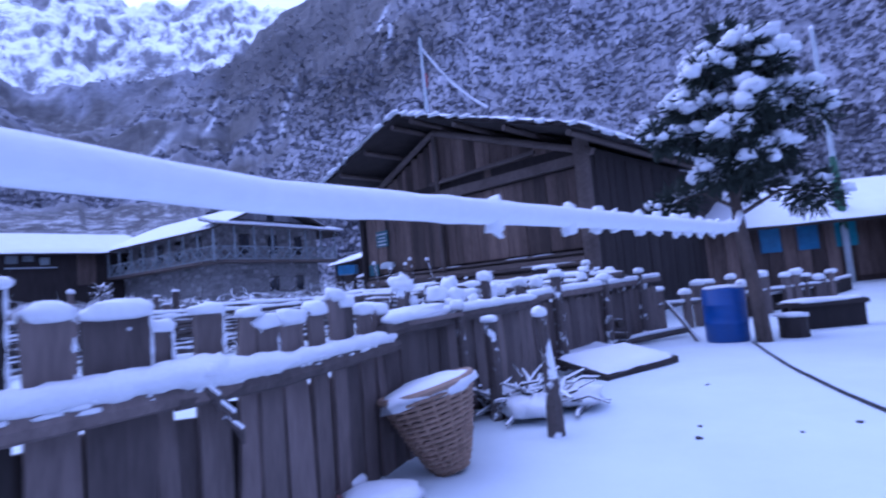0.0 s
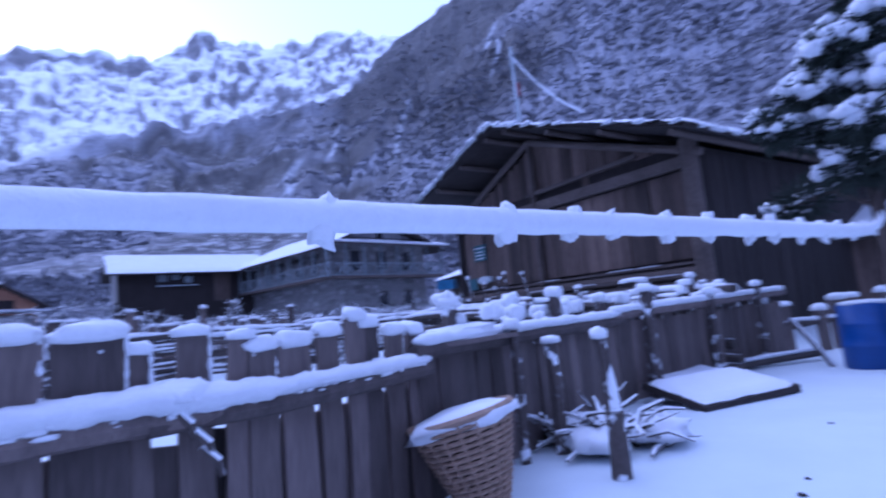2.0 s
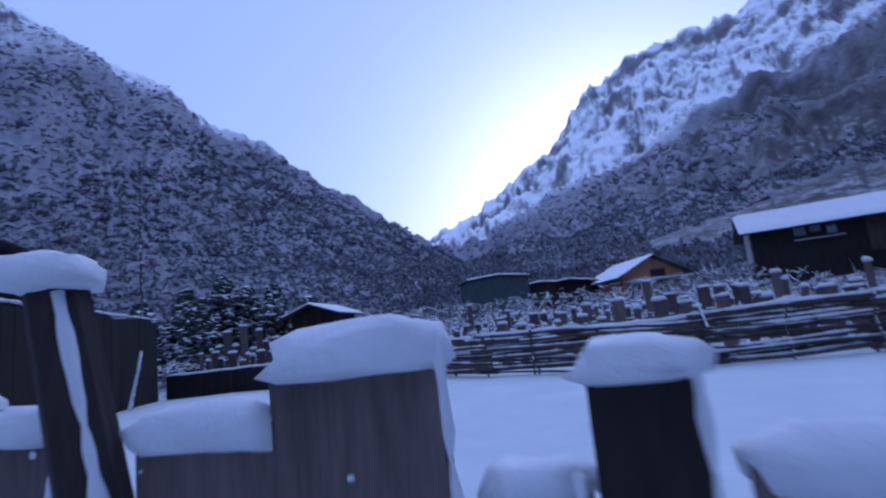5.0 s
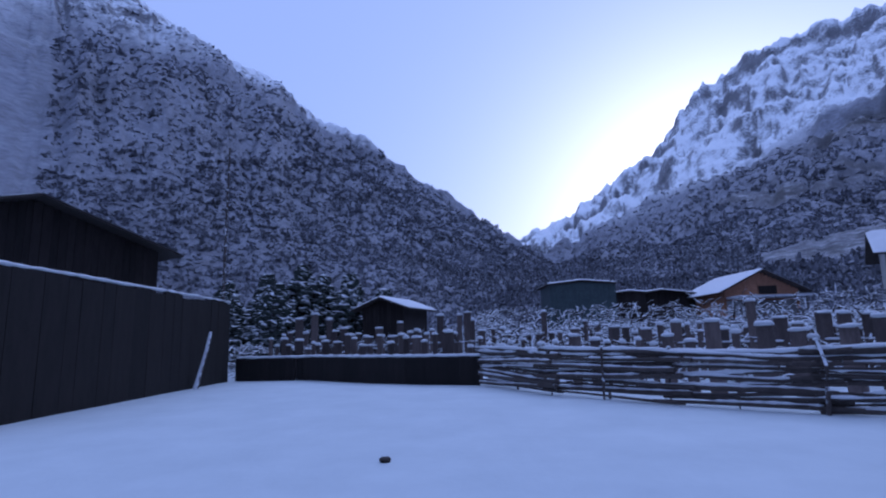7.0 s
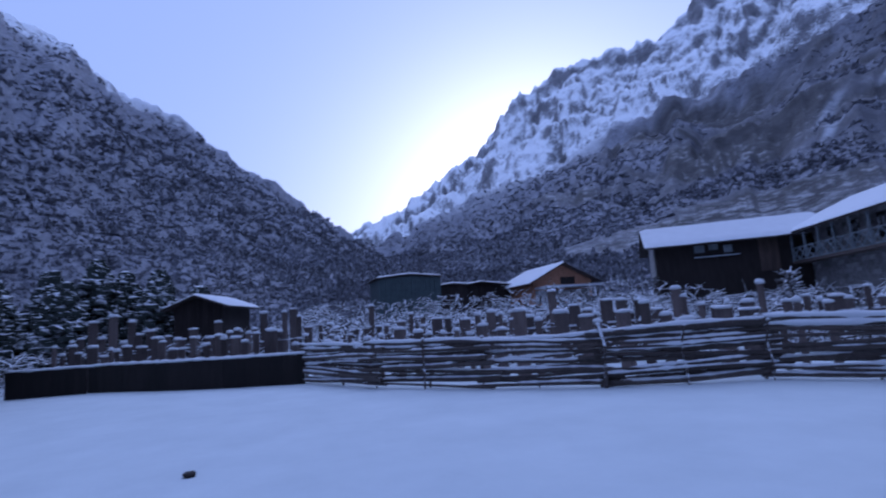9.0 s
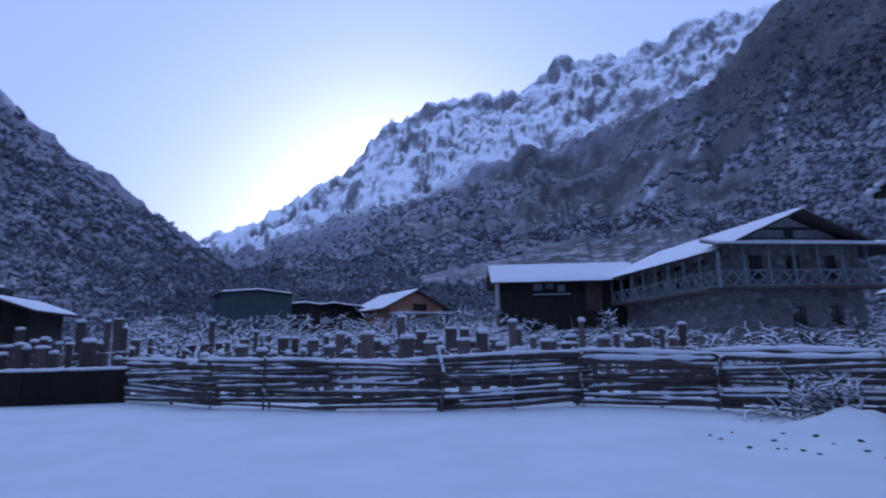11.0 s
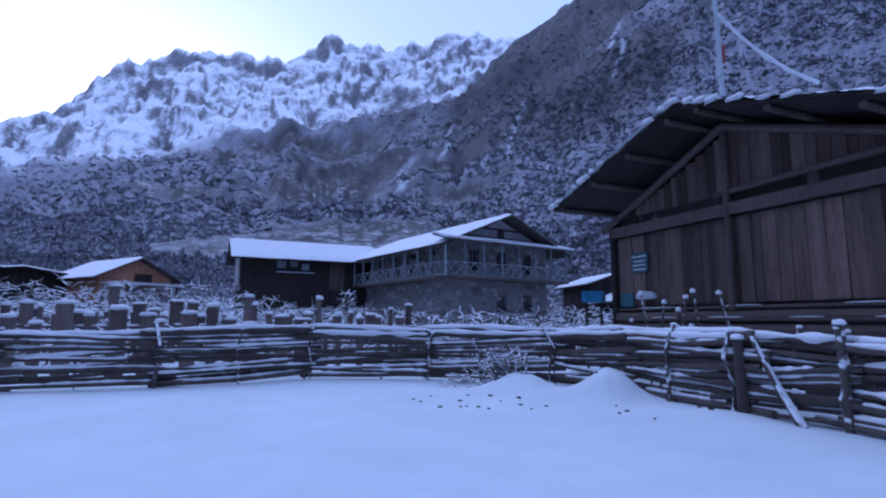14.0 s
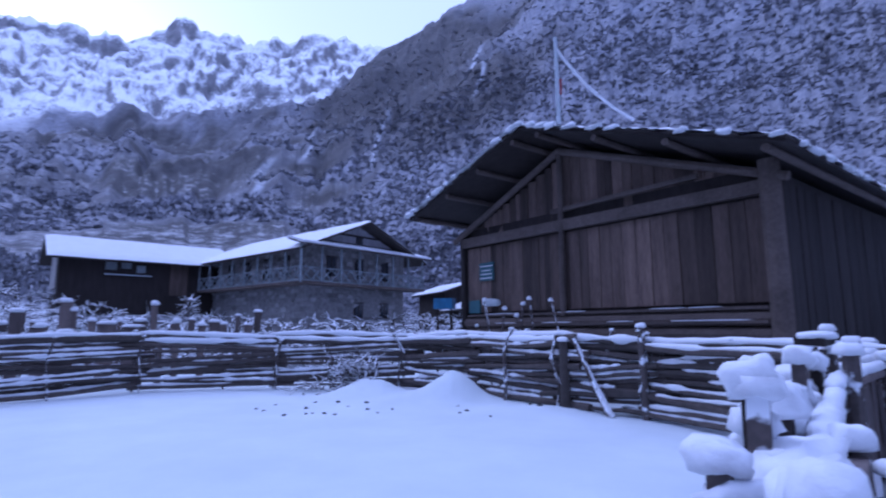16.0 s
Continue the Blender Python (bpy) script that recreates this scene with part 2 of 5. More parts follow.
def rises(az, r):
    """Ground height without small relief, by bearing (degrees, to the left of +y) and distance."""
    start = np.interp(az, [-60, 0, 50, 75, 95, 130], [14, 15, 15.5, 20, 27, 27])
    near = 0.035 * np.clip(r - start, 0, 30) + 0.1 * np.clip(r - 48, 0, 14)
    # terrace on which the far houses stand
    step = np.clip((r - 28.5) / 5, 0, 1)
    near = near + np.interp(az, [44, 50, 84, 90], [0, 1.25, 1.25, 0]) * step * step * (3 - 2 * step)
    # front slope on the far side of the village, and the high snow ridge behind it
    e1 = np.interp(az, [-180, -60, 0, 11, 21, 29, 37, 47, 64, 77, 86, 180], [33, 37, 36.5, 33.5, 28, 23.6, 21, 19.3, 13.8, 9, 3, 0])
    e2 = np.interp(az, [-180, 0, 15, 21, 28, 37, 43, 50, 58, 65, 68, 76, 79, 82, 90, 180], [20, 20, 24, 28.2, 28.7, 27.5, 27.6, 25.7, 24.0, 20.6, 17.0, 11.8, 10.6, 9.0, 2, 0])
    e3 = np.interp(az, [-180, 66, 72, 80.6, 89, 97, 104, 108, 116, 121, 160, 180], [0, 0, 3.2, 9.5, 13.7, 19.0, 22.3, 26.2, 30.0, 31.0, 33, 33])
    far = np.zeros_like(r)
    for e, r0, r1, bow in ((e1, 58, 520, 1.25), (e3, 62, 420, 1.15)):
        u = np.clip((r - r0) / (r1 - r0), 0, 1)
        far = np.maximum(far, np.tan(np.radians(e)) * r1 * u**bow * np.where(r > r1, np.clip(1 - (r - r1) / 900, 0.2, 1), 1))
    u = np.clip((r - 560) / 640, 0, 1)
    far = np.maximum(far, np.where(r > 560, np.tan(np.radians(e2)) * 1200 * (0.2 + 0.8 * u), 0) * np.where(r > 1200, np.clip(1 - (r - 1200) / 1200, 0, 1), 1))
    return near, far


def mountain_relief(dx, dy, r, az, far):
    """Spurs, runnels and crags laid over the slopes."""
    k = np.clip(far / 60, 0, 1)
    ridge = 1 - 2 * np.abs(fbm(dx / 120, dy / 120, 6, 2))
    crag = fbm(dx / 28, dy / 28, 5, 9)
    sharp = 1 - 2 * np.abs(fbm(dx / 70, dy / 70, 6, 21))
    crag2 = ((sharp - 0.55) * 24 + fbm(dx / 30, dy / 30, 6, 31) * 7) * np.clip((r - 600) / 200, 0, 1)
    spur = 1 - 2 * np.abs(fbm(az * 0.20 + 0.9 * fbm(dx / 160, dy / 160, 3, 44), r / 420, 5, 41))
    runnel = 1 - 2 * np.abs(fbm(az * 0.75 + 1.2 * fbm(dx / 90, dy / 90, 3, 45), r / 170, 4, 47))
    hi_part = np.clip((r - 600) / 200, 0, 1)
    rough = k * ((spur - 0.5) * (8 + 20 * hi_part) + (runnel - 0.5) * (4 + 9 * hi_part)) * np.clip(r / 300, 0, 1)
    return rough + k * crag2 * 0.4 + k * (ridge - 0.55) * np.clip(r * 0.045, 0, 42) + k * crag * np.where(r > 560, 5, np.clip(r * 0.02, 0, 12))


def ground_height(x, y):
    x, y = np.asarray(x, float), np.asarray(y, float)
    dx, dy = x - CX, y - CY
    r, az = np.hypot(dx, dy), np.degrees(np.arctan2(-dx, dy))
    az = az + 1.2 * fbm(dx * 0.006, dy * 0.006, 3, 5) * np.clip((r - 100) / 200, 0, 1)
    near, far = rises(az, r)
    rough = mountain_relief(dx, dy, r, az, far) if r.max() > 57 else 0.0
    soft = 0.035 * fbm(dx / 1.7, dy / 1.7, 4, 3) * np.clip(1 - r / 80, 0, 1)
    # drifts heaped along the foot of the pole fence
    for px, py, w, hgt in ((-5.7, 12.5, 0.6, 0.30), (-3.85, 12.25, 0.55, 0.46), (-4.8, 12.1, 1.2, 0.10), (-2.3, 11.0, 0.8, 0.1)):
        soft = soft + hgt * np.exp(-((x - px) ** 2 + (y - py) ** 2) / w**2) * (1 + 0.3 * fbm(x * 3, y * 3, 3, 4))
    return near + far + rough + soft


def gz(x, y):
    return float(ground_height(np.array([x]), np.array([y]))[0])


def build_ground():
    az = np.radians(np.concatenate([np.arange(-50, 130, 0.22), np.arange(130, 310, 4.0)]))
    rr = np.concatenate([np.linspace(0.3, 8, 40), np.geomspace(8.3, 60, 60), np.geomspace(61, 1350, 330), np.geomspace(1400, 4500, 12)])
    a, r = np.meshgrid(az, rr)
    x, y = CX - np.sin(a) * r, CY + np.cos(a) * r
    z = ground_height(x, y)
    n, m = a.shape
    idx = np.arange(n * m).reshape(n, m)
    nxt = np.roll(idx, -1, axis=1)
    quads = np.stack([idx[:-1], idx[1:], nxt[1:], nxt[:-1]], -1).reshape(-1, 4)
    verts = np.stack([x, y, z], -1).reshape(-1, 3)
    verts = np.vstack([verts, [[CX, CY, gz(CX, CY)]]])
    hub = np.stack([nxt[0], idx[0], np.full(m, n * m)], -1)
    me = bpy.data.meshes.new("ground")
    me.from_pydata(verts.tolist(), [], quads[:, ::-1].tolist() + hub.tolist())
    me.polygons.foreach_set("use_smooth", [True] * len(me.polygons))
    # share of bare field snow, of bushes and of rock, by place
    d = np.hypot(verts[:, 0] - CX, verts[:, 1] - CY)
    bearing = np.degrees(np.arctan2(-(verts[:, 0] - CX), verts[:, 1] - CY))
    bush = np.clip((d - 30) / 16, 0, 1)
    line = 95 + 60 * fbm(verts[:, 0] / 90, verts[:, 1] / 90, 4, 8)
    left = bearing > 79
    high = np.clip((verts[:, 2] - line - np.where(left, np.interp(bearing, [79, 90, 100], [50, 20, 45]), np.interp(bearing, [4, 12, 20, 30, 45, 65], [600, 500, 420, 300, 110, 0]))) / 60, 0, 1)
    high = np.maximum(high, np.clip((d - 545) / 40, 0, 1))
    rise = np.degrees(np.arctan2(verts[:, 2], np.maximum(d, 1)))
    wob = fbm(verts[:, 0] / 60, verts[:, 1] / 60, 5, 12)
    # bare cliffs on the front slope and two snow gullies that cut them
    cliff = np.clip(1.35 - np.hypot((bearing - 42) / 12, (rise - 15.5) / 4.6) + fbm(verts[:, 0] / 38, verts[:, 1] / 38, 5, 12) * 2.6, 0, 1) + np.clip(1.9 - np.hypot((bearing - 17) / 11, (rise - 26) / 5) + 1.6 * wob, 0, 1)
    gully = np.zeros_like(d)
    for b0, slant, lo, hi, w in ((23.5, 0.32, 16.5, 23.5, 0.22), (36.6, 0.75, 13.0, 18.0, 0.42), (12.0, 0.3, 24, 30, 0.25), (31.0, 0.6, 17.0, 21.0, 0.2)):
        gully = np.maximum(gully, np.clip(1.6 - np.abs(bearing - b0 + slant * (rise - lo) + wob * 1.6) / w, 0, 1) * np.clip((rise - lo) * 0.8, 0, 1) * np.clip((hi - rise) * 0.8, 0, 1))
    for name, values in (("bush", bush), ("high", high), ("cliff", np.clip(cliff, 0, 1) * (d < 545)), ("gully", gully * (d < 545))):
        me.attributes.new(name, "FLOAT", "POINT").data.foreach_set("value", values.astype(np.float32))
    ob = new("ground", me)
    m = bpy.data.materials.new("snowy_ground")
    m.use_nodes = True
    nt, b = m.node_tree, m.node_tree.nodes["Principled BSDF"]
    geo, sep = nt.nodes.new("ShaderNodeNewGeometry"), nt.nodes.new("ShaderNodeSeparateXYZ")
    nt.links.new(geo.outputs["Normal"], sep.inputs[0])

    def tex(scale, detail, rough=0.6):
        t = nt.nodes.new("ShaderNodeTexNoise")
        t.inputs["Scale"].default_value, t.inputs["Detail"].default_value, t.inputs["Roughness"].default_value = scale, detail, rough
        nt.links.new(geo.outputs["Position"], t.inputs["Vector"])
        return t.outputs["Fac"]

    def ramp(fac, lo, hi, c0, c1):
        t = nt.nodes.new("ShaderNodeValToRGB")
        t.color_ramp.elements[0].position, t.color_ramp.elements[1].position = lo, hi
        t.color_ramp.elements[0].color, t.color_ramp.elements[1].color = (*c0, 1), (*c1, 1)
        nt.links.new(fac, t.inputs[0])
        return t.outputs[0]

    def attr(name):
        t = nt.nodes.new("ShaderNodeAttribute")
        t.attribute_name = name
        return t.outputs["Fac"]

    def blend(fac, c0, c1):
        t = nt.nodes.new("ShaderNodeMix")
        t.data_type = "RGBA"
        nt.links.new(fac, t.inputs["Factor"])
        nt.links.new(c0, t.inputs[6])
        nt.links.new(c1, t.inputs[7])
        return t.outputs[2]

    def calc(op, a, b_):
        t = nt.nodes.new("ShaderNodeMath")
        t.operation = op
        for s, v in ((0, a), (1, b_)):
            if isinstance(v, float):
                t.inputs[s].default_value = v
            else:
                nt.links.new(v, t.inputs[s])
        return t.outputs[0]

    field = ramp(tex(0.8, 6), 0.3, 0.7, (0.54, 0.595, 0.63), (0.62, 0.675, 0.71))
    bushes = ramp(calc("ADD", calc("MULTIPLY", tex(0.32, 8, 0.7), 0.65), calc("MULTIPLY", tex(0.035, 5), 0.35)), 0.34, 0.66, (0.12, 0.12, 0.14), (0.36, 0.375, 0.44))
    rock = ramp(tex(0.05, 9, 0.65), 0.3, 0.7, (0.07, 0.07, 0.08), (0.23, 0.23, 0.25))
    steep = calc("ADD", sep.outputs["Z"], calc("MULTIPLY", calc("SUBTRACT", calc("ADD", calc("MULTIPLY", tex(0.03, 12, 0.75), 0.35), calc("MULTIPLY", tex(0.30, 12, 0.8), 0.65)), 0.5), 2.1))
    lying = ramp(steep, 0.50, 0.72, (0, 0, 0), (1, 1, 1))
    snowy = nt.nodes.new("ShaderNodeRGB")
    snowy.outputs[0].default_value = (0.80, 0.83, 0.88, 1)
    crag = blend(lying, rock, snowy.outputs[0])
    dark_crag = blend(ramp(calc("MULTIPLY", steep, 0.6), 0.54, 0.70, (0, 0, 0), (0.6, 0.6, 0.6)), ramp(tex(0.12, 8, 0.7), 0.3, 0.75, (0.025, 0.024, 0.028), (0.11, 0.11, 0.12)), snowy.outputs[0])
    slope = blend(attr("cliff"), bushes, dark_crag)
    slope = blend(attr("high"), slope, crag)
    slope = blend(attr("gully"), slope, ramp(tex(0.2, 6), 0.3, 0.6, (0.16, 0.165, 0.19), (0.52, 0.55, 0.61)))
    nt.links.new(blend(attr("bush"), field, slope), b.inputs["Base Color"])
    b.inputs["Roughness"].default_value = 0.85
    bp = nt.nodes.new("ShaderNodeBump")
    bp.inputs["Strength"].default_value, bp.inputs["Distance"].default_value = 0.35, 0.04
    nt.links.new(tex(3.0, 6), bp.inputs["Height"])
    far = nt.nodes.new("ShaderNodeBump")
    far.inputs["Distance"].default_value = 5.0
    nt.links.new(calc("MULTIPLY", attr("bush"), 0.5), far.inputs["Strength"])
    nt.links.new(calc("ADD", calc("MULTIPLY", tex(0.06, 12, 0.72), 0.7), calc("MULTIPLY", tex(0.35, 8, 0.7), 0.16)), far.inputs["Height"])
    nt.links.new(far.outputs[0], bp.inputs["Normal"])
    nt.links.new(bp.outputs[0], b.inputs["Normal"])
    me.materials.append(m)
    return tagged(ob, "snow-covered field and yard rising into bushy mountain slopes", "ground", kind="structure")


build_ground()


def build_bushes(name, count, r0, r1, az0, az1, size, seed, label):
    """Frosted bushes beyond counting on the slopes."""
    rng = np.random.default_rng(seed)
    az = rng.uniform(az0, az1, count)
    r = np.exp(rng.uniform(math.log(r0), math.log(r1), count))
    x, y = CX - np.sin(np.radians(az)) * r, CY + np.cos(np.radians(az)) * r
    rise = np.degrees(np.arctan2(ground_height(x, y), r))
    wob = fbm(x / 60, y / 60, 5, 12)
    bare = (1.35 - np.hypot((az - 42) / 12, (rise - 15.5) / 4.6) + fbm(x / 38, y / 38, 5, 12) * 2.6 > 0.45) & (az < 80)
    bare |= (((rise > 25.5 + 6 * wob) & (az > 8) & (az < 80)) | ((az > 92) & (rise > 20 + 10 * wob))) & (rng.random(count) < 0.6)
    ok = (fbm(x / 12, y / 12, 3, seed) > -0.7) & (~bare | (r < 105))
    x, y, r = x[ok], y[ok], r[ok]
    z = ground_height(x, y)
    k = len(x)
    s = size * np.clip(np.exp(rng.normal(-0.35, 0.45, k)), 0.3, 2.2) * np.clip(r / 120, 0.4, 2.0)
    # each bush is a tuft of short twigs fanning out and up
    m = 13
    ang, up = rng.uniform(0, 2 * math.pi, (k, m)), rng.uniform(-0.15, 1.0, (k, m))
    d = np.stack([np.cos(ang) * (1.1 - up), np.sin(ang) * (1.1 - up), up], -1)
    base = np.stack([x, y, z], -1)[:, None] + rng.normal(0, 0.42, (k, m, 3)) * s[:, None, None] * np.array([1, 1, 0.35])
    tip = base + d * (s[:, None] * rng.uniform(0.5, 1.2, (k, m)))[..., None]
    wide = np.stack([-np.sin(ang), np.cos(ang), rng.uniform(-0.5, 0.5, (k, m))], -1) * (s[:, None] * rng.uniform(0.16, 0.34, (k, m)))[..., None]
    v = np.stack([base - wide, base + wide, tip + wide * 0.5, tip - wide * 0.5], 2).reshape(-1, 3)
    f = np.arange(len(v)).reshape(-1, 4)
    me = bpy.data.meshes.new(name)
    me.from_pydata(v.tolist(), [], f.tolist())
    me.materials.append(SHRUB)
    return tagged(new(name, me), label, "bushes", kind="stuff")


build_bushes("foot_bushes", 16000, 37, 105, -40, 84, 1.0, 14, "frosted bushes at the foot of the mountain slope")
build_bushes("slope_bushes", 60000, 60, 480, -48, 80, 0.6, 4, "frosted leafless bushes covering the mountain slope")
build_bushes("hillside_bushes", 32000, 40, 380, 74, 128, 0.6, 6, "frosted bushes covering the hillside beyond the huts")


def village_scrub():
    """Tangled frosted scrub and stalks between the gardens and the houses."""
    rng = random.Random(77)
    sh = Shape()
    for i in range(12500):
        az = radians(rng.uniform(8, 112))
        r = rng.uniform(17.5, 36)
        if math.degrees(az) > 84:
            r += 8
        # thicker and higher before the far huts
        thick = i >= 8500
        if thick:
            az, r = radians(rng.uniform(50, 106)), rng.uniform(24, 31)
            r += 8 if math.degrees(az) > 84 else 0
        x, y = CX - math.sin(az) * r, CY + math.cos(az) * r
        if -6 < x < 6 and y < 28:
            continue
        h = rng.uniform(0.3, 1.0) * min(1.5, r / 19)
        g = gz(x, y)
        p = Vector((x, y, g + rng.uniform(0, 1.0) * (1.7 if thick else min(1.5, r / 19))))
        d = Vector((rng.gauss(0, 0.9), rng.gauss(0, 0.9), rng.gauss(0.25, 0.35))).normalized()
        k = rng.uniform(0.016, 0.04)
        q = p + d * h * 0.55
        sh.tube([p, p.lerp(q, 0.5) + Vector((rng.uniform(-0.08, 0.08), rng.uniform(-0.08, 0.08), 0.03)), q], [k, k, k * 0.5], 4)
    ob = new("village_scrub", sh.mesh("village_scrub", TWIG))
    return tagged(ob, "frosted scrub and stalks between gardens and houses", "scrub", kind="stuff")


village_scrub()


# ---- board fence beside the yard ----
def along(pts):
    """Maps a distance along a line of points to place and direction."""
    pts = [Vector(p) for p in pts]
    ds = [0.0]
    for a, b in zip(pts, pts[1:]):
        ds.append(ds[-1] + (b - a).length)

    def at(s):
        i = max(0, min(len(pts) - 2, sum(1 for d in ds[1:-1] if s >= d)))
        d = (pts[i + 1] - pts[i]).normalized()
        p = pts[i] + d * (s - ds[i])
        return p, d

    return at, ds[-1]


FENCE_LINE = [(-3.88, -2.01), (-1.88, 1.45), (-1.22, 2.6), (-1.02, 3.45), (-0.66, 4.6), (0.25, 6.85), (1.5, 8.8), (2.3, 9.9)]
fence_at, fence_len = along(FENCE_LINE)
S0 = 4.0
board_fence = thing("board_fence", (-1.88, 1.45, 0), "weathered upright board fence with a snow-laden log rail", "fence")
frng = random.Random(11)


def fence_board(s0, s1, top, lean=0.0, back=0.0, thick=0.028, material=BOARD, snow=0.055, root=-0.05, bulge=0.02, name="board"):
    """An upright board between two distances along the fence, with its cap of snow."""
    p, d = fence_at((s0 + s1) / 2 + S0)
    base = gz(p.x, p.y)
    w, h = s1 - s0, top - root
    yard = Vector((d.y, -d.x))
    p = p - yard * back
    local = Matrix.Translation((p.x, p.y, base)) @ Matrix.Rotation(math.atan2(d.y, d.x), 4, "Z") @ Matrix.Rotation(lean, 4, "Y")
    sh = Shape()
    # four slices, so that the edges wander, and a worn top
    n, vs = 5, []
    for i in range(n):
        z = root + h * i / (n - 1)
        jl, jr, jy = (frng.uniform(-0.008, 0.008) for _ in range(3))
        dl, dr = (frng.uniform(-0.02, 0.01), frng.uniform(-0.02, 0.01)) if i == n - 1 else (0, 0)
        for x, y, dz in ((-w / 2 + jl, -thick / 2 + jy, dl), (w / 2 + jr, -thick / 2 + jy, dr), (w / 2 + jr, thick / 2 + jy, dr), (-w / 2 + jl, thick / 2 + jy, dl)):
            vs.append(local @ Vector((x, y, z + dz)))
    fs = [(4 * i + j, 4 * i + (j + 1) % 4, 4 * i + 4 + (j + 1) % 4, 4 * i + 4 + j) for i in range(n - 1) for j in range(4)] + [(3, 2, 1, 0), tuple(4 * n - 4 + j for j in range(4))]
    inv = board_fence.matrix_world.inverted()
    sh.add([inv @ v for v in vs], fs)
    ob = part(name, sh, material, board_fence)
    if snow:
        c = inv @ (local @ Vector((0, 0, top - 0.012)))
        if name == "stump":
            cap(ob, c, (w / 2 + 0.035, 0.075, snow), frng.uniform(0, 90), math.atan2(d.y, d.x), rough=0.5, under=0.9)
        else:
            cap(ob, c, (w / 2 + 0.014, thick / 2 + 0.034, snow * 0.68), frng.uniform(0, 90), math.atan2(d.y, d.x), rough=0.35, under=0.45)
    return ob


# the stretch that is passed closest
for s0, s1, top, lean, back, dark in (
        (-0.86, -0.71, 1.21, 0, 0, 0), (-0.69, -0.53, 1.19, 0, 0.01, 0), (-0.35, -0.10, 1.17, 0, 0, 0), (-0.07, 0.17, 1.255, -0.02, -0.01, 0),
        (0.17, 0.29, 1.09, 0, 0.05, 0), (0.30, 0.42, 1.22, 0, 0, 1), (0.455, 0.60, 1.11, 0, 0, 0), (0.608, 0.83, 1.10, 0.02, 0, 0),
        (0.85, 0.93, 1.03, 0, 0.02, 0), (1.01, 1.14, 1.08, 0, 0, 0), (1.15, 1.25, 1.05, 0.06, 0, 0), (1.27, 1.42, 1.0, 0, 0, 0)):
    ob = fence_board(s0, s1, top + 0.03, lean, back, material=DARK_WOOD if dark else BOARD, snow=0.05 + 0.02 * (s1 - s0 > 0.14))
    # snow blown against one edge
    pts, rad, iv = [], [], board_fence.matrix_world.inverted()
    for i in range(16):
        z = 0.86 + (top - 0.82) * i / 15
        p, d = fence_at(s1 - 0.004 + S0 + lean * z)
        pts.append(iv @ Vector((p.x + d.y * 0.012, p.y - d.x * 0.012, z)))
        rad.append(max(0.002, 0.008 + 0.010 * noise.noise(Vector((s0 * 31, i * 0.55, 4)))))
    part("edge_snow", Shape().tube(pts, rad, 6), SNOW, ob, smooth=True)
s = -0.9
while s > -3.6:
    w = frng.uniform(0.11, 0.24)
    fence_board(s - w, s, frng.uniform(1.08, 1.28), frng.uniform(-0.04, 0.04), frng.uniform(-0.01, 0.03))
    s -= w + frng.uniform(0.01, 0.05)
s = 1.45
while s < 2.35:
    w = frng.uniform(0.12, 0.2)
    fence_board(s, s + w, frng.uniform(1.0, 1.13), frng.uniform(-0.05, 0.05), frng.uniform(0, 0.03), snow=0.08)
    s += w + frng.uniform(0.01, 0.05)
# farther on the boards end under the rail
s = 2.45
while s < fence_len - S0 - 0.1:
    w = frng.uniform(0.13, 0.24)
    fence_board(s, s + w, frng.uniform(0.80, 0.86), frng.uniform(-0.02, 0.02), frng.uniform(0, 0.02), snow=0)
    s += w + (frng.uniform(0.03, 0.06) if frng.random() < 0.12 else frng.uniform(0.0, 0.015))
# stumps and posts standing behind that rail, thick with snow
s = 2.5
while s < fence_len - S0 - 0.4:
    w = frng.uniform(0.05, 0.14)
    fence_board(s, s + w, frng.uniform(0.96, 1.2), frng.uniform(-0.14, 0.14), frng.uniform(0.04, 0.18), 0.06, snow=frng.uniform(0.04, 0.075), name="stump", material=frng.choice((CRUST_POST, CRUST_POST, DARK_WOOD)))
    s += w + frng.uniform(0.02, 0.26)
# a second layer of boards closes most gaps under the rail
s = -3.6
while s < 2.4:
    w = frng.uniform(0.13, 0.26)
    fence_board(s, s + w, frng.uniform(0.66, 0.72), frng.uniform(-0.03, 0.03), 0.045, snow=0, material=frng.choice((BOARD, BOARD, DARK_WOOD)))
    s += w + (frng.uniform(0.02, 0.05) if frng.random() < 0.3 else 0.004)
# leaning pole that rises above the boards
inv = board_fence.matrix_world.inverted()


def fence_pt(s, out, z):
    p, d = fence_at(s + S0)
    return inv @ Vector((p.x + d.y * out, p.y - d.x * out, z))


ob = part("post", Shape().tube([fence_pt(-0.16, 0.05, -0.05), fence_pt(-0.33, 0.05, 0.9), fence_pt(-0.48, 0.05, 1.44)], [0.05, 0.05, 0.044], 8, wob=0.05), DARK_WOOD, board_fence)
cap(ob, fence_pt(-0.48, 0.05, 1.44), (0.07, 0.07, 0.055), 3.3)
part("snow_streak", Shape().tube([fence_pt(-0.44 + 0.16 * i / 17, 0.07, 1.42 - 0.56 * i / 17) for i in range(18)], [max(0.003, 0.010 + 0.010 * noise.noise(Vector((i * 0.6, 2, 7)))) for i in range(18)], 7), SNOW, ob, smooth=True)
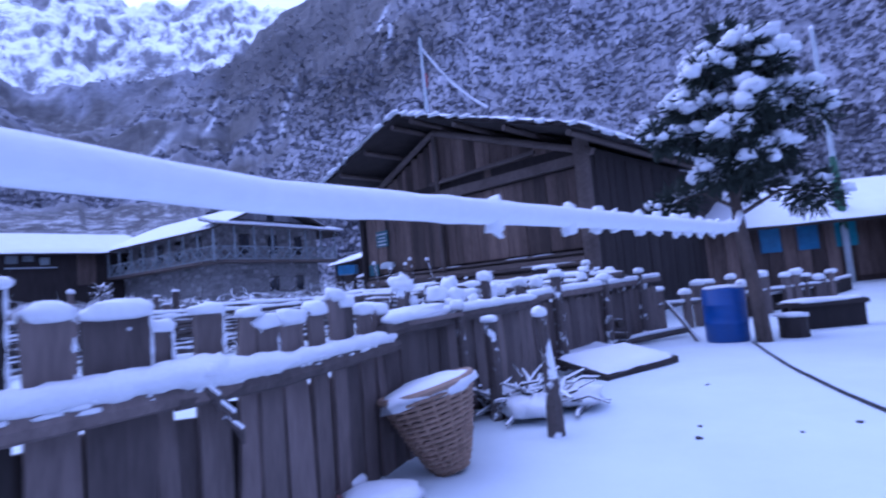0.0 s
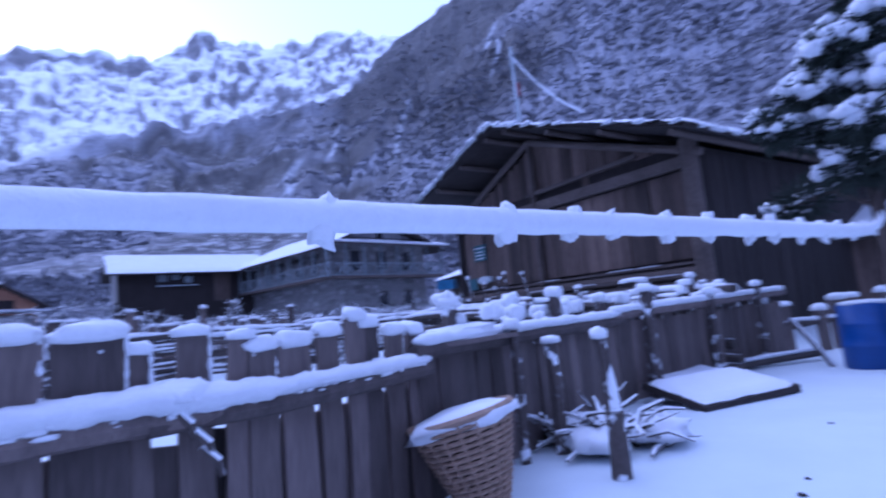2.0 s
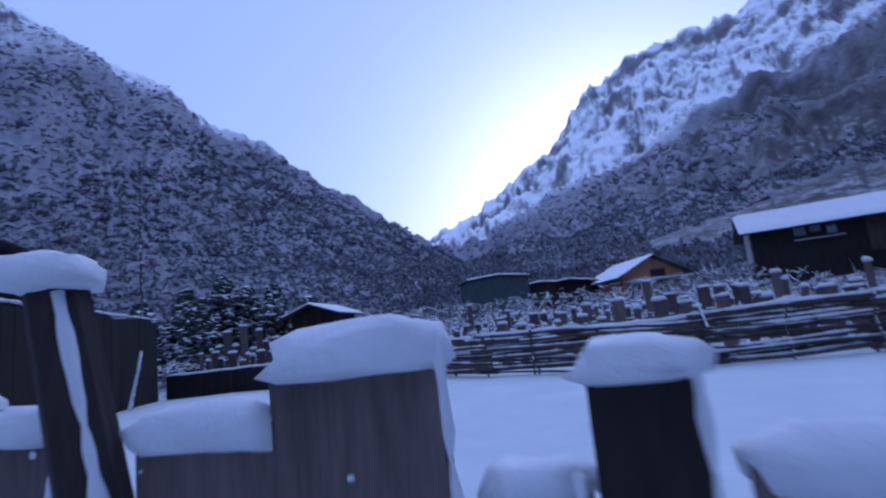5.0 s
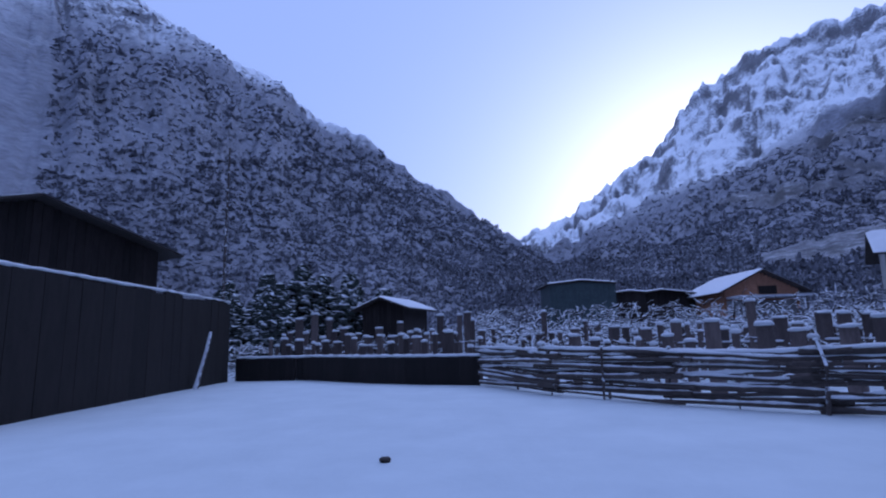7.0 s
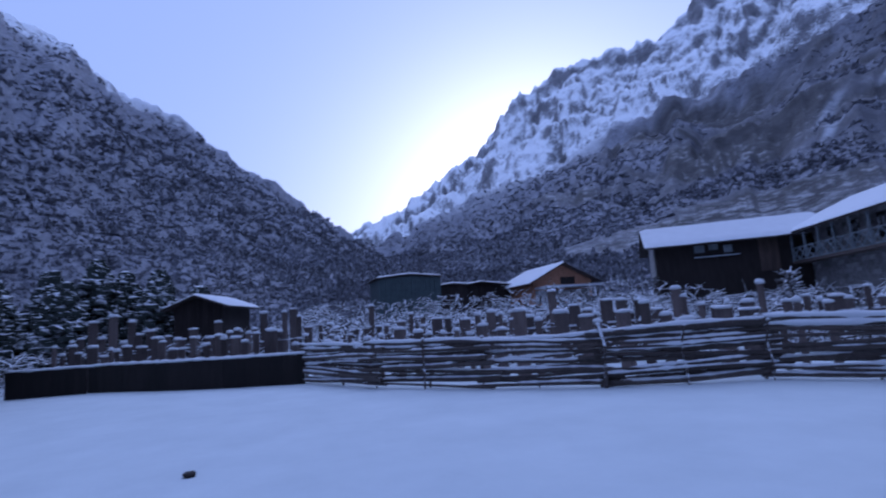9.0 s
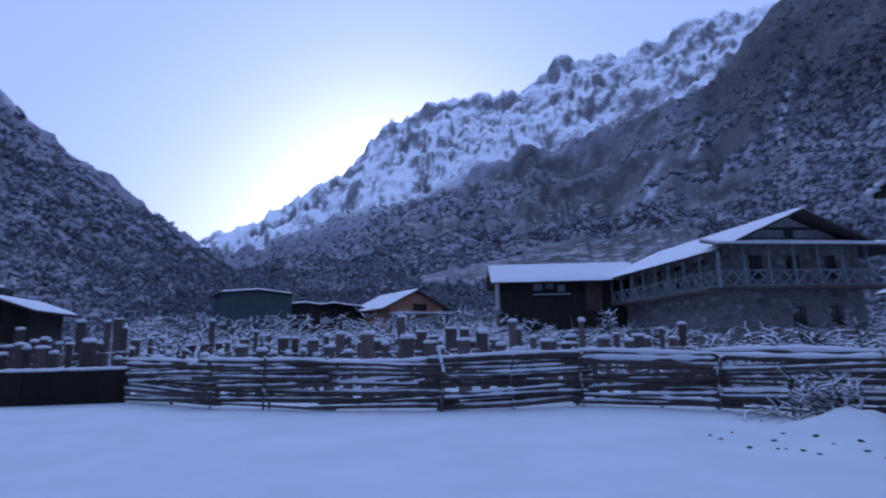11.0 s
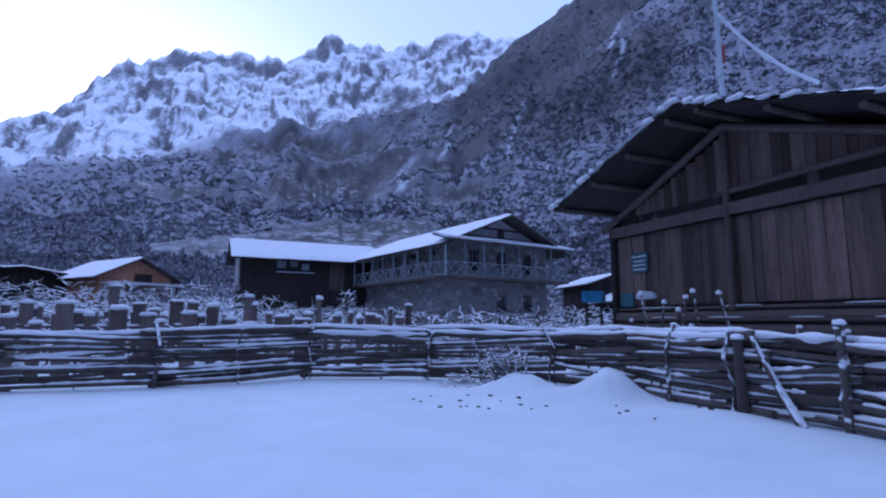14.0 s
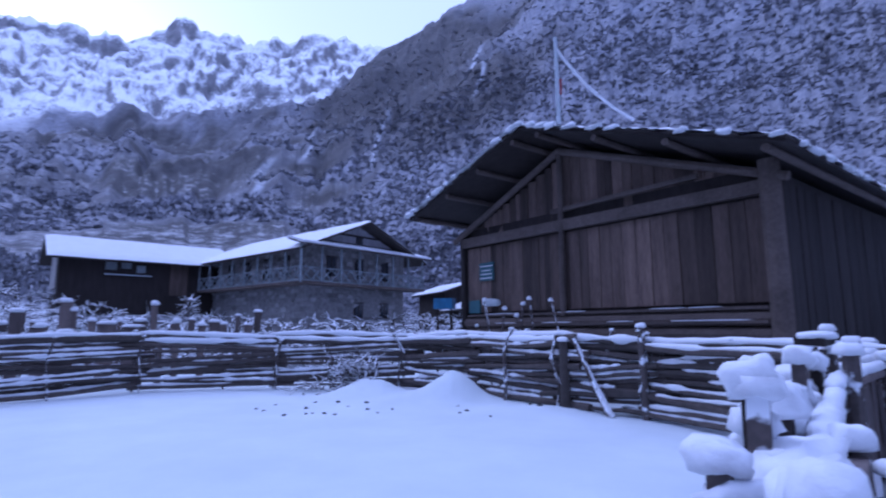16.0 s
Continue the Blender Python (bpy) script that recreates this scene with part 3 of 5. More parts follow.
# log rails with their snow, in lengths that overlap
for s0, s1, z0, z1, r in ((-3.7, -0.1, 0.80, 0.80, 0.042), (-0.2, 1.15, 0.80, 0.79, 0.05), (0.9, 2.5, 0.78, 0.77, 0.045), (2.35, 5.4, 0.87, 0.86, 0.05), (5.2, 9.6, 0.90, 0.95, 0.045)):
    n = max(6, int((s1 - s0) / 0.12))
    ss = [s0 + (s1 - s0) * i / n for i in range(n + 1)]
    zz = [z0 + (z1 - z0) * i / n + 0.012 * noise.noise(Vector((x * 0.9, 3, 1))) for i, x in enumerate(ss)]
    rail = part("rail", Shape().tube([fence_pt(a, 0.055, b) for a, b in zip(ss, zz)], r, 8, wob=0.08, rng=frng), BOARD, board_fence)
    n = int((s1 - s0) / 0.035)
    pts, rad = [], []
    for i in range(n + 1):
        a = s0 + 0.01 + (s1 - s0 - 0.02) * i / n
        z = z0 + (z1 - z0) * i / n
        k = 0.8 + 0.5 * noise.noise(Vector((a * 2.3, 7, 2))) + 0.35 * noise.noise(Vector((a * 8.1, 1, 5)))
        heap = 1 + 0.45 * math.exp(-((a - 0.8) / 0.5) ** 2)
        pts.append(fence_pt(a, 0.06 + 0.012 * noise.noise(Vector((a * 5, 0, 8))), z + r + 0.012 * heap + 0.010 * k))
        rad.append(0.050 * heap * (0.6 + 0.55 * k) * min(1, (i + 1) / 3, (n + 1 - i) / 3))
    part("rail_snow", Shape().tube(pts, rad, 10, 0.78, 0.16, frng), SNOW, rail, smooth=True)
# ragged crumbs of snow clinging to the face of the rail
for i in range(120):
    s = frng.uniform(-1.6, 2.4)
    k = frng.uniform(0.003, 0.011)
    cap(board_fence, fence_pt(s, 0.055 + 0.045, 0.825 + frng.uniform(-0.03, 0.02)), (k * frng.uniform(1.5, 4.5), k * 0.7, k), s * 9, math.atan2(0.866, 0.5), "snow_crumb", 0.6, 4, 7, 1)
for i in range(26):
    s = frng.uniform(-1.0, 1.3)
    k = frng.uniform(0.002, 0.005)
    cap(board_fence, fence_pt(s, 0.024, frng.uniform(0.9, 1.18)), (k * 1.6, k * 0.5, k * frng.uniform(0.6, 1.8)), s * 9, math.atan2(0.866, 0.5), "snow_crumb", 0.6, 4, 6, 1)
# a knotted binding on the rail
for ds, dz in ((0.0, 0.05), (0.06, -0.03), (0.09, -0.1)):
    part("binding", Shape().tube([fence_pt(0.98 + ds, 0.1, 0.78 + dz), fence_pt(1.03 + ds, 0.115, 0.72 + dz), fence_pt(1.05 + ds, 0.1, 0.66 + dz)], [0.016, 0.02, 0.012], 6), CRUST_POST, board_fence)
cap(board_fence, fence_pt(0.99, 0.09, 0.86), (0.07, 0.05, 0.045), 5.5, name="snow_lump")
# posts on the yard side
for s, h, out, r in ((3.35, 0.95, 0.14, 0.035), (5.95, 1.15, 0.12, 0.06), (7.4, 1.05, 0.1, 0.05), (8.7, 1.1, 0.1, 0.05)):
    pts = [fence_pt(s, out, -0.05), fence_pt(s + 0.02, out, h * 0.5), fence_pt(s, out + 0.01, h)]
    ob = part("post", Shape().tube(pts, [r * 1.1, r, r * 0.9], 8, wob=0.1, rng=frng), CRUST_POST, board_fence)
    cap(ob, fence_pt(s, out, h), (r + 0.03, r + 0.03, 0.07), s)
# pillows of snow where the boards stand low
for i in range(22):
    s = 2.6 + i * 0.31 + frng.uniform(-0.08, 0.08)
    k = frng.uniform(0.04, 0.085)
    cap(board_fence, fence_pt(s, frng.uniform(-0.18, -0.02), 0.86 + frng.uniform(0.0, 0.13)), (k, k * 0.9, k * 0.95), s * 3.1, frng.uniform(0, 3), "snow_pillow", 0.6, under=1)
# a wide shelf board under a heap of snow
ob = part("shelf_board", Shape().box(fence_pt(3.0, 0.02, 0.895), (0.75, 0.24, 0.03), Matrix.Rotation(1.15, 3, "Z")), BOARD, board_fence)
cap(ob, fence_pt(2.95, 0.0, 0.91), (0.33, 0.12, 0.1), 2.2, 1.15, rough=0.5)
# a raised box board on two sticks, with snow
ob = part("raised_board", Shape().box(fence_pt(6.15, -0.12, 1.22), (0.3, 0.2, 0.06), Matrix.Rotation(1.0, 3, "Z"), rough=0.01), DARK_WOOD, board_fence)
cap(ob, fence_pt(6.15, -0.12, 1.25), (0.18, 0.13, 0.05), 8.2, 1.0)
for ds in (-0.18, 0.18):
    part("stick", Shape().tube([fence_pt(6.15 + ds, -0.12, 0), fence_pt(6.15 + ds, -0.12, 1.15)], 0.03, 6), POLE_WOOD, board_fence)


# ---- stacked pole fence across the field ----
POLE_LINE = [(1.25, 8.75), (-0.6, 10.9), (-1.77, 11.5), (-3.7, 13.1), (-5.3, 13.7), (-8.25, 13.3), (-10.7, 11.9), (-12.2, 9.1), (-14.1, 7.1), (-16.8, 5.0), (-20.3, 3.4)]
pole_fence = thing("pole_fence", (-8.25, 13.3, 0), "stacked horizontal pole fence with snow on every pole", "fence")
pinv = pole_fence.matrix_world.inverted()
prng = random.Random(5)
for (ax, ay), (bx, by) in zip(POLE_LINE, POLE_LINE[1:]):
    a, b = Vector((ax, ay, 0)), Vector((bx, by, 0))
    d = (b - a).normalized()
    side = Vector((-d.y, d.x, 0))
    length = (b - a).length
    pieces = max(1, round(length / 2.6))
    for q in range(pieces):
        p0, p1 = a + d * (length * q / pieces), a + d * (length * (q + 1) / pieces)
        z = 0.1
        first = True
        while z < 1.16:
            top = z > 1.02
            r = prng.uniform(0.028, 0.062) * (1.3 if top else 1)
            e0, e1 = prng.uniform(0.05, 0.55), prng.uniform(0.05, 0.55)
            off = prng.choice((-0.06, 0.0, 0.06)) + prng.uniform(-0.015, 0.015)
            tilt = prng.uniform(-0.17, 0.17) * (0.5 if top else 1)
            pts = []
            for i in range(7):
                u = i / 6
                p = (p0 - d * e0).lerp(p1 + d * e1, u) + side * (off + 0.02 * noise.noise(Vector((z * 9, u * 2.5, ax))))
                p.z = gz(p.x, p.y) * 0.3 + z + tilt * (u - 0.5) + 0.05 * noise.noise(Vector((u * 2.2, z * 7, q + ax)))
                pts.append(pinv @ p)
            ob = part("pole", Shape().tube(pts, [r * (1.1 - 0.35 * i / 6) for i in range(7)], 7, wob=0.06, rng=prng), POLE_WOOD, pole_fence)
            if top or prng.random() < 0.86:
                n, sn, rd = 22, [], []
                lo, hi = (0, 1) if top or prng.random() < 0.5 else sorted((prng.uniform(0, 0.35), prng.uniform(0.6, 1)))
                for i in range(n + 1):
                    u = lo + (hi - lo) * i / n
                    k = min(5, int(u * 6))
                    p = pts[k].lerp(pts[k + 1], u * 6 - k)
                    kk = 0.85 + 0.6 * noise.noise(Vector((u * 9, z * 5, q + ay)))
                    sn.append(p + Vector((0, 0, r * 0.85 + 0.008)))
                    rd.append((0.062 if top else prng.choice((0.024, 0.034, 0.046))) * max(0.15, kk) * min(1, (i + 0.4) / 2, (n + 0.4 - i) / 2))
                part("pole_snow", Shape().tube(sn, rd, 6, 1.15), SNOW, ob, smooth=True)
            z += prng.uniform(0.06, 0.13)
    # a pair of uprights at each joint and one between
    for u in [0.02] + [(q + 0.5) / pieces + prng.uniform(-0.1, 0.1) for q in range(pieces)]:
        p = a.lerp(b, u)
        for sg in (-1, 1):
            if sg > 0 and prng.random() < 0.4:
                continue
            h, r = prng.uniform(1.1, 1.36), prng.uniform(0.022, 0.04)
            q0 = p + side * sg * 0.12 + d * prng.uniform(-0.06, 0.06)
            pts = [Vector((q0.x + prng.uniform(-0.05, 0.05) * i, q0.y, gz(q0.x, q0.y) - 0.05 + h * i / 3)) for i in range(4)]
            pts = [pinv @ w for w in pts]
            ob = part("upright", Shape().tube(pts, r, 7, wob=0.1, rng=prng), CRUST_POST, pole_fence)
            cap(ob, pts[-1], (r + 0.015, r + 0.015, 0.035), prng.uniform(0, 50), rows=5, cols=8)
# two stout corner posts and a leaning, snow-plastered stake near the barn
for x, y, h, r in ((-1.77, 11.4, 1.12, 0.085), (-0.62, 10.8, 1.34, 0.06), (1.1, 9.0, 1.3, 0.06)):
    p = pinv @ Vector((x, y, 0))
    ob = part("post", Shape().tube([p + Vector((0, 0, -0.05)), p + Vector((-0.02, 0, h))], [r, r * 0.9], 9, wob=0.06, rng=prng), POLE_WOOD if r > 0.08 else CRUST_POST, pole_fence)
    cap(ob, p + Vector((-0.02, 0, h)), (r + 0.02, r + 0.02, 0.06), x)
part("stake", Shape().tube([pinv @ Vector((-1.1, 10.85, 0.0)), pinv @ Vector((-1.35, 11.1, 0.5)), pinv @ Vector((-1.62, 11.25, 1.15))], [0.06, 0.05, 0.035], 8, wob=0.15, rng=prng), CRUST_POST, pole_fence)


# ---- dark low wall of boards at the end of the field ----
def board_wall(name, pts, height, label, seed, boards=0.35, thick=0.05, material=DARK_WOOD, category="fence"):
    rng = random.Random(seed)
    e = thing(name, (*pts[0], 0), label, category)
    iv = e.matrix_world.inverted()
    at, total = along(pts)
    s = 0.0
    while s < total:
        w = min(rng.uniform(0.6, 1.4) * boards, total - s + 0.01)
        p, d = at(s + w / 2)
        g = gz(p.x, p.y)
        h = height * rng.uniform(0.96, 1.03)
        part("board", Shape().box(iv @ Vector((p.x, p.y, g + h / 2 - 0.05)), (w * 0.985, thick, h), Matrix.Rotation(math.atan2(d.y, d.x), 3, "Z"), rough=0.008, rng=rng), material, e)
        s += w
    n = int(total / 0.18)
    sn, rd = [], []
    for i in range(n + 1):
        p, d = at(total * i / n)
        sn.append(iv @ Vector((p.x, p.y, gz(p.x, p.y) + height - 0.02 + 0.02 * noise.noise(Vector((i * 0.2, 5, seed))))))
        rd.append(0.06 * (1 + 0.5 * noise.noise(Vector((i * 0.5, seed, 1)))))
    part("snow_ridge", Shape().tube(sn, rd, 8, 0.8), SNOW, e, smooth=True)
    return e


board_wall("low_board_wall", [(-20.2, 3.4), (-21.6, 0.6), (-25.0, -3.8), (-25.4, -6.6)], 1.0, "low dark wooden wall edged with snow", 3, material=BLACK_WOOD)
board_wall("tall_board_wall", [(-25.2, -6.9), (-12.0, -6.9)], 3.35, "tall dark board wall topped with a line of snow", 7, 0.7, 0.08, BLACK_WOOD)
stake = thing("leaning_stake", (-22.0, -6.55, 0), "slanting snow-plastered stake beside the dark wall", "stake")
part("stick", Shape().tube([(0.4, 0, -0.05), (-0.1, 0.1, 1.2), (-0.45, 0.1, 2.0)], [0.09, 0.08, 0.06], 8, wob=0.15), CRUST_POST, stake)


# ---- garden palings behind the pole fence ----
def palings(name, pts, seed, lo, hi, step, label):
    rng = random.Random(seed)
    e = thing(name, (*pts[0], gz(*pts[0])), label, "fence")
    iv = e.matrix_world.inverted()
    at, total = along(pts)
    s = 0.0
    while s < total:
        w, (p, d) = rng.uniform(0.1, 0.42), at(s)
        g, h = gz(p.x, p.y), rng.uniform(lo, hi) * (1.35 if rng.random() < 0.1 else 1)
        c = iv @ Vector((p.x, p.y, g + h / 2 - 0.05))
        ob = part("paling", Shape().box(c, (w, 0.07, h + 0.1), Matrix.Rotation(math.atan2(d.y, d.x) + rng.uniform(-0.3, 0.3), 3, "Z"), rough=0.02, rng=rng), BOARD, e)
        cap(ob, c + Vector((0, 0, h / 2 + 0.04)), (w / 2 + 0.04, 0.1, rng.uniform(0.06, 0.12)), s * 7, math.atan2(d.y, d.x), rows=5, cols=9)
        s += w + rng.uniform(0.02, step)
    sn = []
    for i in range(int(total / 0.3) + 1):
        p, d = at(i * 0.3)
        sn.append(iv @ Vector((p.x, p.y, gz(p.x, p.y) + lo * 0.75 + 0.03 * noise.noise(Vector((i * 0.4, 1, seed))))))
    rail = part("rail", Shape().tube(sn, 0.04, 6), POLE_WOOD, e)
    part("rail_snow", Shape().tube([p + Vector((0, 0, 0.05)) for p in sn], 0.045, 6, 0.8, 0.2), SNOW, rail, smooth=True)
    return e


palings("garden_palings", [(-10.9, 14.0), (-13.5, 11.6), (-15.9, 9.2), (-19.0, 6.2), (-22.5, 3.2)], 21, 1.2, 1.55, 0.5, "row of uneven dark garden palings capped with snow")
palings("garden_palings", [(-21.6, 2.4), (-24.5, -1.5), (-26.6, -5.6)], 22, 1.25, 1.75, 0.3, "row of dark palings and posts behind the low wall")
palings("garden_palings", [(-12.0, 18.0), (-17.0, 15.5), (-23.0, 12.0), (-29.0, 8.0)], 25, 1.3, 1.8, 0.4, "row of snow-capped palings across the garden")
palings("garden_palings", [(-27.5, 4.0), (-28.5, 0.0), (-29.5, -6.0)], 26, 1.7, 2.2, 0.12, "dark palings before the hut and bushes")
palings("garden_palings", [(-17.5, 13.5), (-22.0, 9.5), (-27.5, 4.5)], 24, 1.4, 1.9, 0.4, "far row of snow-capped garden palings")


# ---- barn ----
BW, BL, EAVE, RIDGE = 8.15, 9.0, 3.95, 5.5
barn = thing("barn", (-4.76, 17.3, 0), "old dark plank barn with a snow-edged overhanging gable roof", "barn", turn=math.atan2(-0.602, 0.799))
brng = random.Random(9)


def gable_z(x, drop=0.0):
    x0 = BW / 2 - 0.42
    return EAVE + 0.2 + (RIDGE - EAVE) * (1 - abs(x - x0) / (x0 if x < x0 else BW - x0)) - drop


def planks(x0, x1, zlo, ztop, y, parent, material, lo=0.16, hi=0.34, along_y=False, rng=brng):
    x = x0
    while x < x1 - 0.02:
        w = min(rng.uniform(lo, hi), x1 - x)
        top, low = ztop(x + w / 2), zlo
        if top - low > 0.08:
            c = ((x + w / 2), y + rng.uniform(-0.012, 0.012), (top + low) / 2)
            size = (w * 0.955, 0.035, top - low)
            if along_y:
                c, size = (c[1], c[0], c[2]), (size[1], size[0], size[2])
            part("plank", Shape().box(c, size, Matrix.Rotation(rng.uniform(-0.012, 0.012), 3, "X" if along_y else "Y"), rough=0.006, rng=rng), material, parent)
        x += w


g0 = gz(-1.5, 14.8)
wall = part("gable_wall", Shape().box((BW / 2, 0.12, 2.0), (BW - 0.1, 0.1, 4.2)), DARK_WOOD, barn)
planks(0.12, BW - 0.15, 1.75, lambda x: 3.55, 0.03, wall, BARN)
planks(0.3, BW - 0.3, 3.9, lambda x: gable_z(x, 0.22), 0.10, wall, BARN, 0.14, 0.3)
part("gable_back", Shape().add([(0.1, 0.14, 3.8), (BW - 0.1, 0.14, 3.8), (BW / 2, 0.14, RIDGE - 0.2), (0.1, 0.2, 3.8), (BW - 0.1, 0.2, 3.8), (BW / 2, 0.2, RIDGE - 0.2)],
     [(0, 1, 2), (5, 4, 3), (0, 3, 4, 1), (1, 4, 5, 2), (2, 5, 3, 0)]), DARK_WOOD, barn)
# horizontal logs below the planks
for i in range(6):
    z = 0.12 + i * 0.27
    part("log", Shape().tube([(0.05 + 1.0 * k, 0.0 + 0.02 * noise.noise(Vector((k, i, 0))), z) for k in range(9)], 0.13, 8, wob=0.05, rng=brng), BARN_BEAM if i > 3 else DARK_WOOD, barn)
for z, y in ((1.66, -0.05), (1.42, -0.1)):
    ledge = part("ledge_board", Shape().box((BW / 2, y, z), (BW - 0.4, 0.1, 0.05)), BARN_BEAM, barn)
    for k in range(7):
        x = brng.uniform(0.6, BW - 0.8)
        cap(ledge, (x, y - 0.02, z + 0.025), (brng.uniform(0.15, 0.6), 0.05, 0.018), k * 3.3, rows=5, cols=12)
# tie beam, ridge post, rafters, corner posts
part("tie_beam", Shape().box((BW / 2, -0.05, 3.72), (BW + 0.1, 0.18, 0.26), rough=0.02, rng=brng), BARN_BEAM, barn)
part("ridge_post", Shape().tube([(BW / 2 - 0.45, -0.1, 1.6), (BW / 2 - 0.42, -0.1, RIDGE + 0.05)], 0.075, 8), BARN_BEAM, barn)
for sg in (-1, 1):
    a = Vector((BW / 2 - 0.42, -0.12, RIDGE + 0.02))
    b = Vector((BW / 2 + sg * (BW / 2 + 0.3), -0.12, gable_z(BW / 2 + sg * BW / 2, 0.3) - 0.05))
    part("rafter", Shape().tube([a, b], 0.085, 8), BARN_BEAM, barn)
part("brace", Shape().box((BW * 0.63, -0.08, 4.12), (3.6, 0.08, 0.1), Matrix.Rotation(-0.02, 3, "Y")), BARN_BEAM, barn)
part("corner_post", Shape().tube([(BW, -0.08, -0.05), (BW, -0.08, EAVE + 0.2)], 0.18, 10, wob=0.03, rng=brng), BARN_BEAM, barn)
part("corner_post", Shape().tube([(0.02, -0.05, -0.05), (0.02, -0.05, EAVE + 0.1)], 0.09, 9), DARK_WOOD, barn)
# right side: shade of the deep overhang put into a darker plank colour
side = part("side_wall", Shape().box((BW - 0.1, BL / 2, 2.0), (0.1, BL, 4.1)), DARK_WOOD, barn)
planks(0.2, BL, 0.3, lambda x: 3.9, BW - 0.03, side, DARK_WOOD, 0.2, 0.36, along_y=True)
part("side_wall", Shape().box((0.1, BL / 2, 2.0), (0.1, BL, 4.1)), DARK_WOOD, barn)
part("back_wall", Shape().box((BW / 2, BL, 2.2), (BW, 0.1, 4.4)), DARK_WOOD, barn)
# roof: two slopes of boards with purlins beneath and snow above; the ridge lies off the middle
OV, RX, RZ = 1.35, BW / 2 - 0.5, RIDGE + 0.34
for sg, run, fall in ((-1, RX + 0.85, 1.42), (1, BW - RX + 0.72, 1.81)):
    ang = math.atan2(fall, run)
    slope = math.hypot(run, fall)
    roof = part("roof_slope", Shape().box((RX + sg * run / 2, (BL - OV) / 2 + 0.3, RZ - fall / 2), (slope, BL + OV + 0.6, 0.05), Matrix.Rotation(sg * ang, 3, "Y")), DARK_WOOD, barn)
    # boards at the gable end, their ends uneven
    n = 24
    for i in range(n):
        u = (i + 0.5) / n
        out = brng.uniform(-0.06, 0.1)
        part("roof_board", Shape().box((RX + sg * run * u, -OV + 1.0 - out / 2, RZ - fall * u + 0.045), (slope / n * 1.12, 2.0 + out, 0.03), Matrix.Rotation(sg * (ang - 0.04), 3, "Y"), rough=0.01, rng=brng), ROOF_WOOD, roof)
    for u in (0.08, 0.36, 0.64, 0.94):
        part("purlin", Shape().tube([(RX + sg * run * u, -OV + 0.1, RZ - fall * u - 0.11), (RX + sg * run * u, BL, RZ - fall * u - 0.11)], 0.07, 7), BARN_BEAM, roof)
    # snow sheet, ragged at its edges and hanging a little over them
    vs, nu, nv = [], 60, 44
    for i in range(nu + 1):
        for j in range(nv + 1):
            u, v = i / nu, j / nv
            y = -OV - 0.17 + (BL + OV + 0.75) * v + (0.07 * noise.noise(Vector((u * 26, 3, sg))) if j < 2 else 0)
            y = y + 0.14 if j == 1 else y
            x = RX + sg * (run + 0.07) * u
            z = RZ - fall * u + 0.13 + 0.03 * noise.noise(Vector((u * 16, v * 18, sg * 4))) + 0.03 * noise.noise(Vector((u * 40, v * 9, sg * 4)))
            if i == nu or j in (0, nv):
                z -= 0.085 + 0.03 * noise.noise(Vector((u * 30, v * 30, 2)))
            vs.append((x, y, z))
    k = nv + 1
    fs = [(i * k + j, i * k + j + 1, (i + 1) * k + j + 1, (i + 1) * k + j) for i in range(nu) for j in range(nv)]
    if sg > 0:
        fs = [f[::-1] for f in fs]
    part("roof_snow", Shape().add(vs, fs), SNOW, roof, smooth=True)
    for i in range(15):
        u = brng.random()
        cap(roof, (RX + sg * run * u, -OV - 0.12, RZ - fall * u + 0.07), (brng.uniform(0.06, 0.2), 0.07, brng.uniform(0.03, 0.065)), i * 5.1, name="snow_lump", rows=5, cols=10, rough=0.5, under=1)
        cap(roof, (RX + sg * (run + 0.03), brng.uniform(-OV, BL), RZ - fall + 0.05), (0.08, brng.uniform(0.08, 0.3), 0.045), i * 2.1, name="snow_lump", rows=5, cols=10, rough=0.5, under=1)
# small sign board with pale lines of lettering too worn to read
sign = part("sign_board", Shape().box((0.95, -0.03, 2.85), (0.55, 0.03, 0.5)), SIGN_GREEN, barn, "small dark green sign")
for z, w in ((3.0, 0.5), (2.88, 0.36), (2.78, 0.44), (2.67, 0.46)):
    part("lettering", Shape().box((0.95, -0.048, z), (w, 0.006, 0.03)), WHITE_PAINT, sign)
box = thing("blue_crate", (-5.35, 17.2, gz(-5.35, 17.2)), "blue crate hung beside the barn corner", "crate")
part("body", Shape().box((0, 0, 2.0), (0.55, 0.4, 0.3), rough=0.01), BLUE_PAINT, box)
part("leg", Shape().box((-0.2, 0, 0.9), (0.06, 0.06, 1.9)), DARK_WOOD, box)
part("leg", Shape().box((0.2, 0, 0.9), (0.06, 0.06, 1.9)), DARK_WOOD, box)
panel = part("panel", Shape().box((0.55, -0.12, 1.9), (0.45, 0.03, 0.35)), SIGN_GREEN, barn, "green board scrap")
panel = part("sack", Shape().blob((1.25, -0.15, 1.95), (0.35, 0.08, 0.16), 0.2, 3), PALE, barn, "pale sheet tied under the ledge", smooth=True)
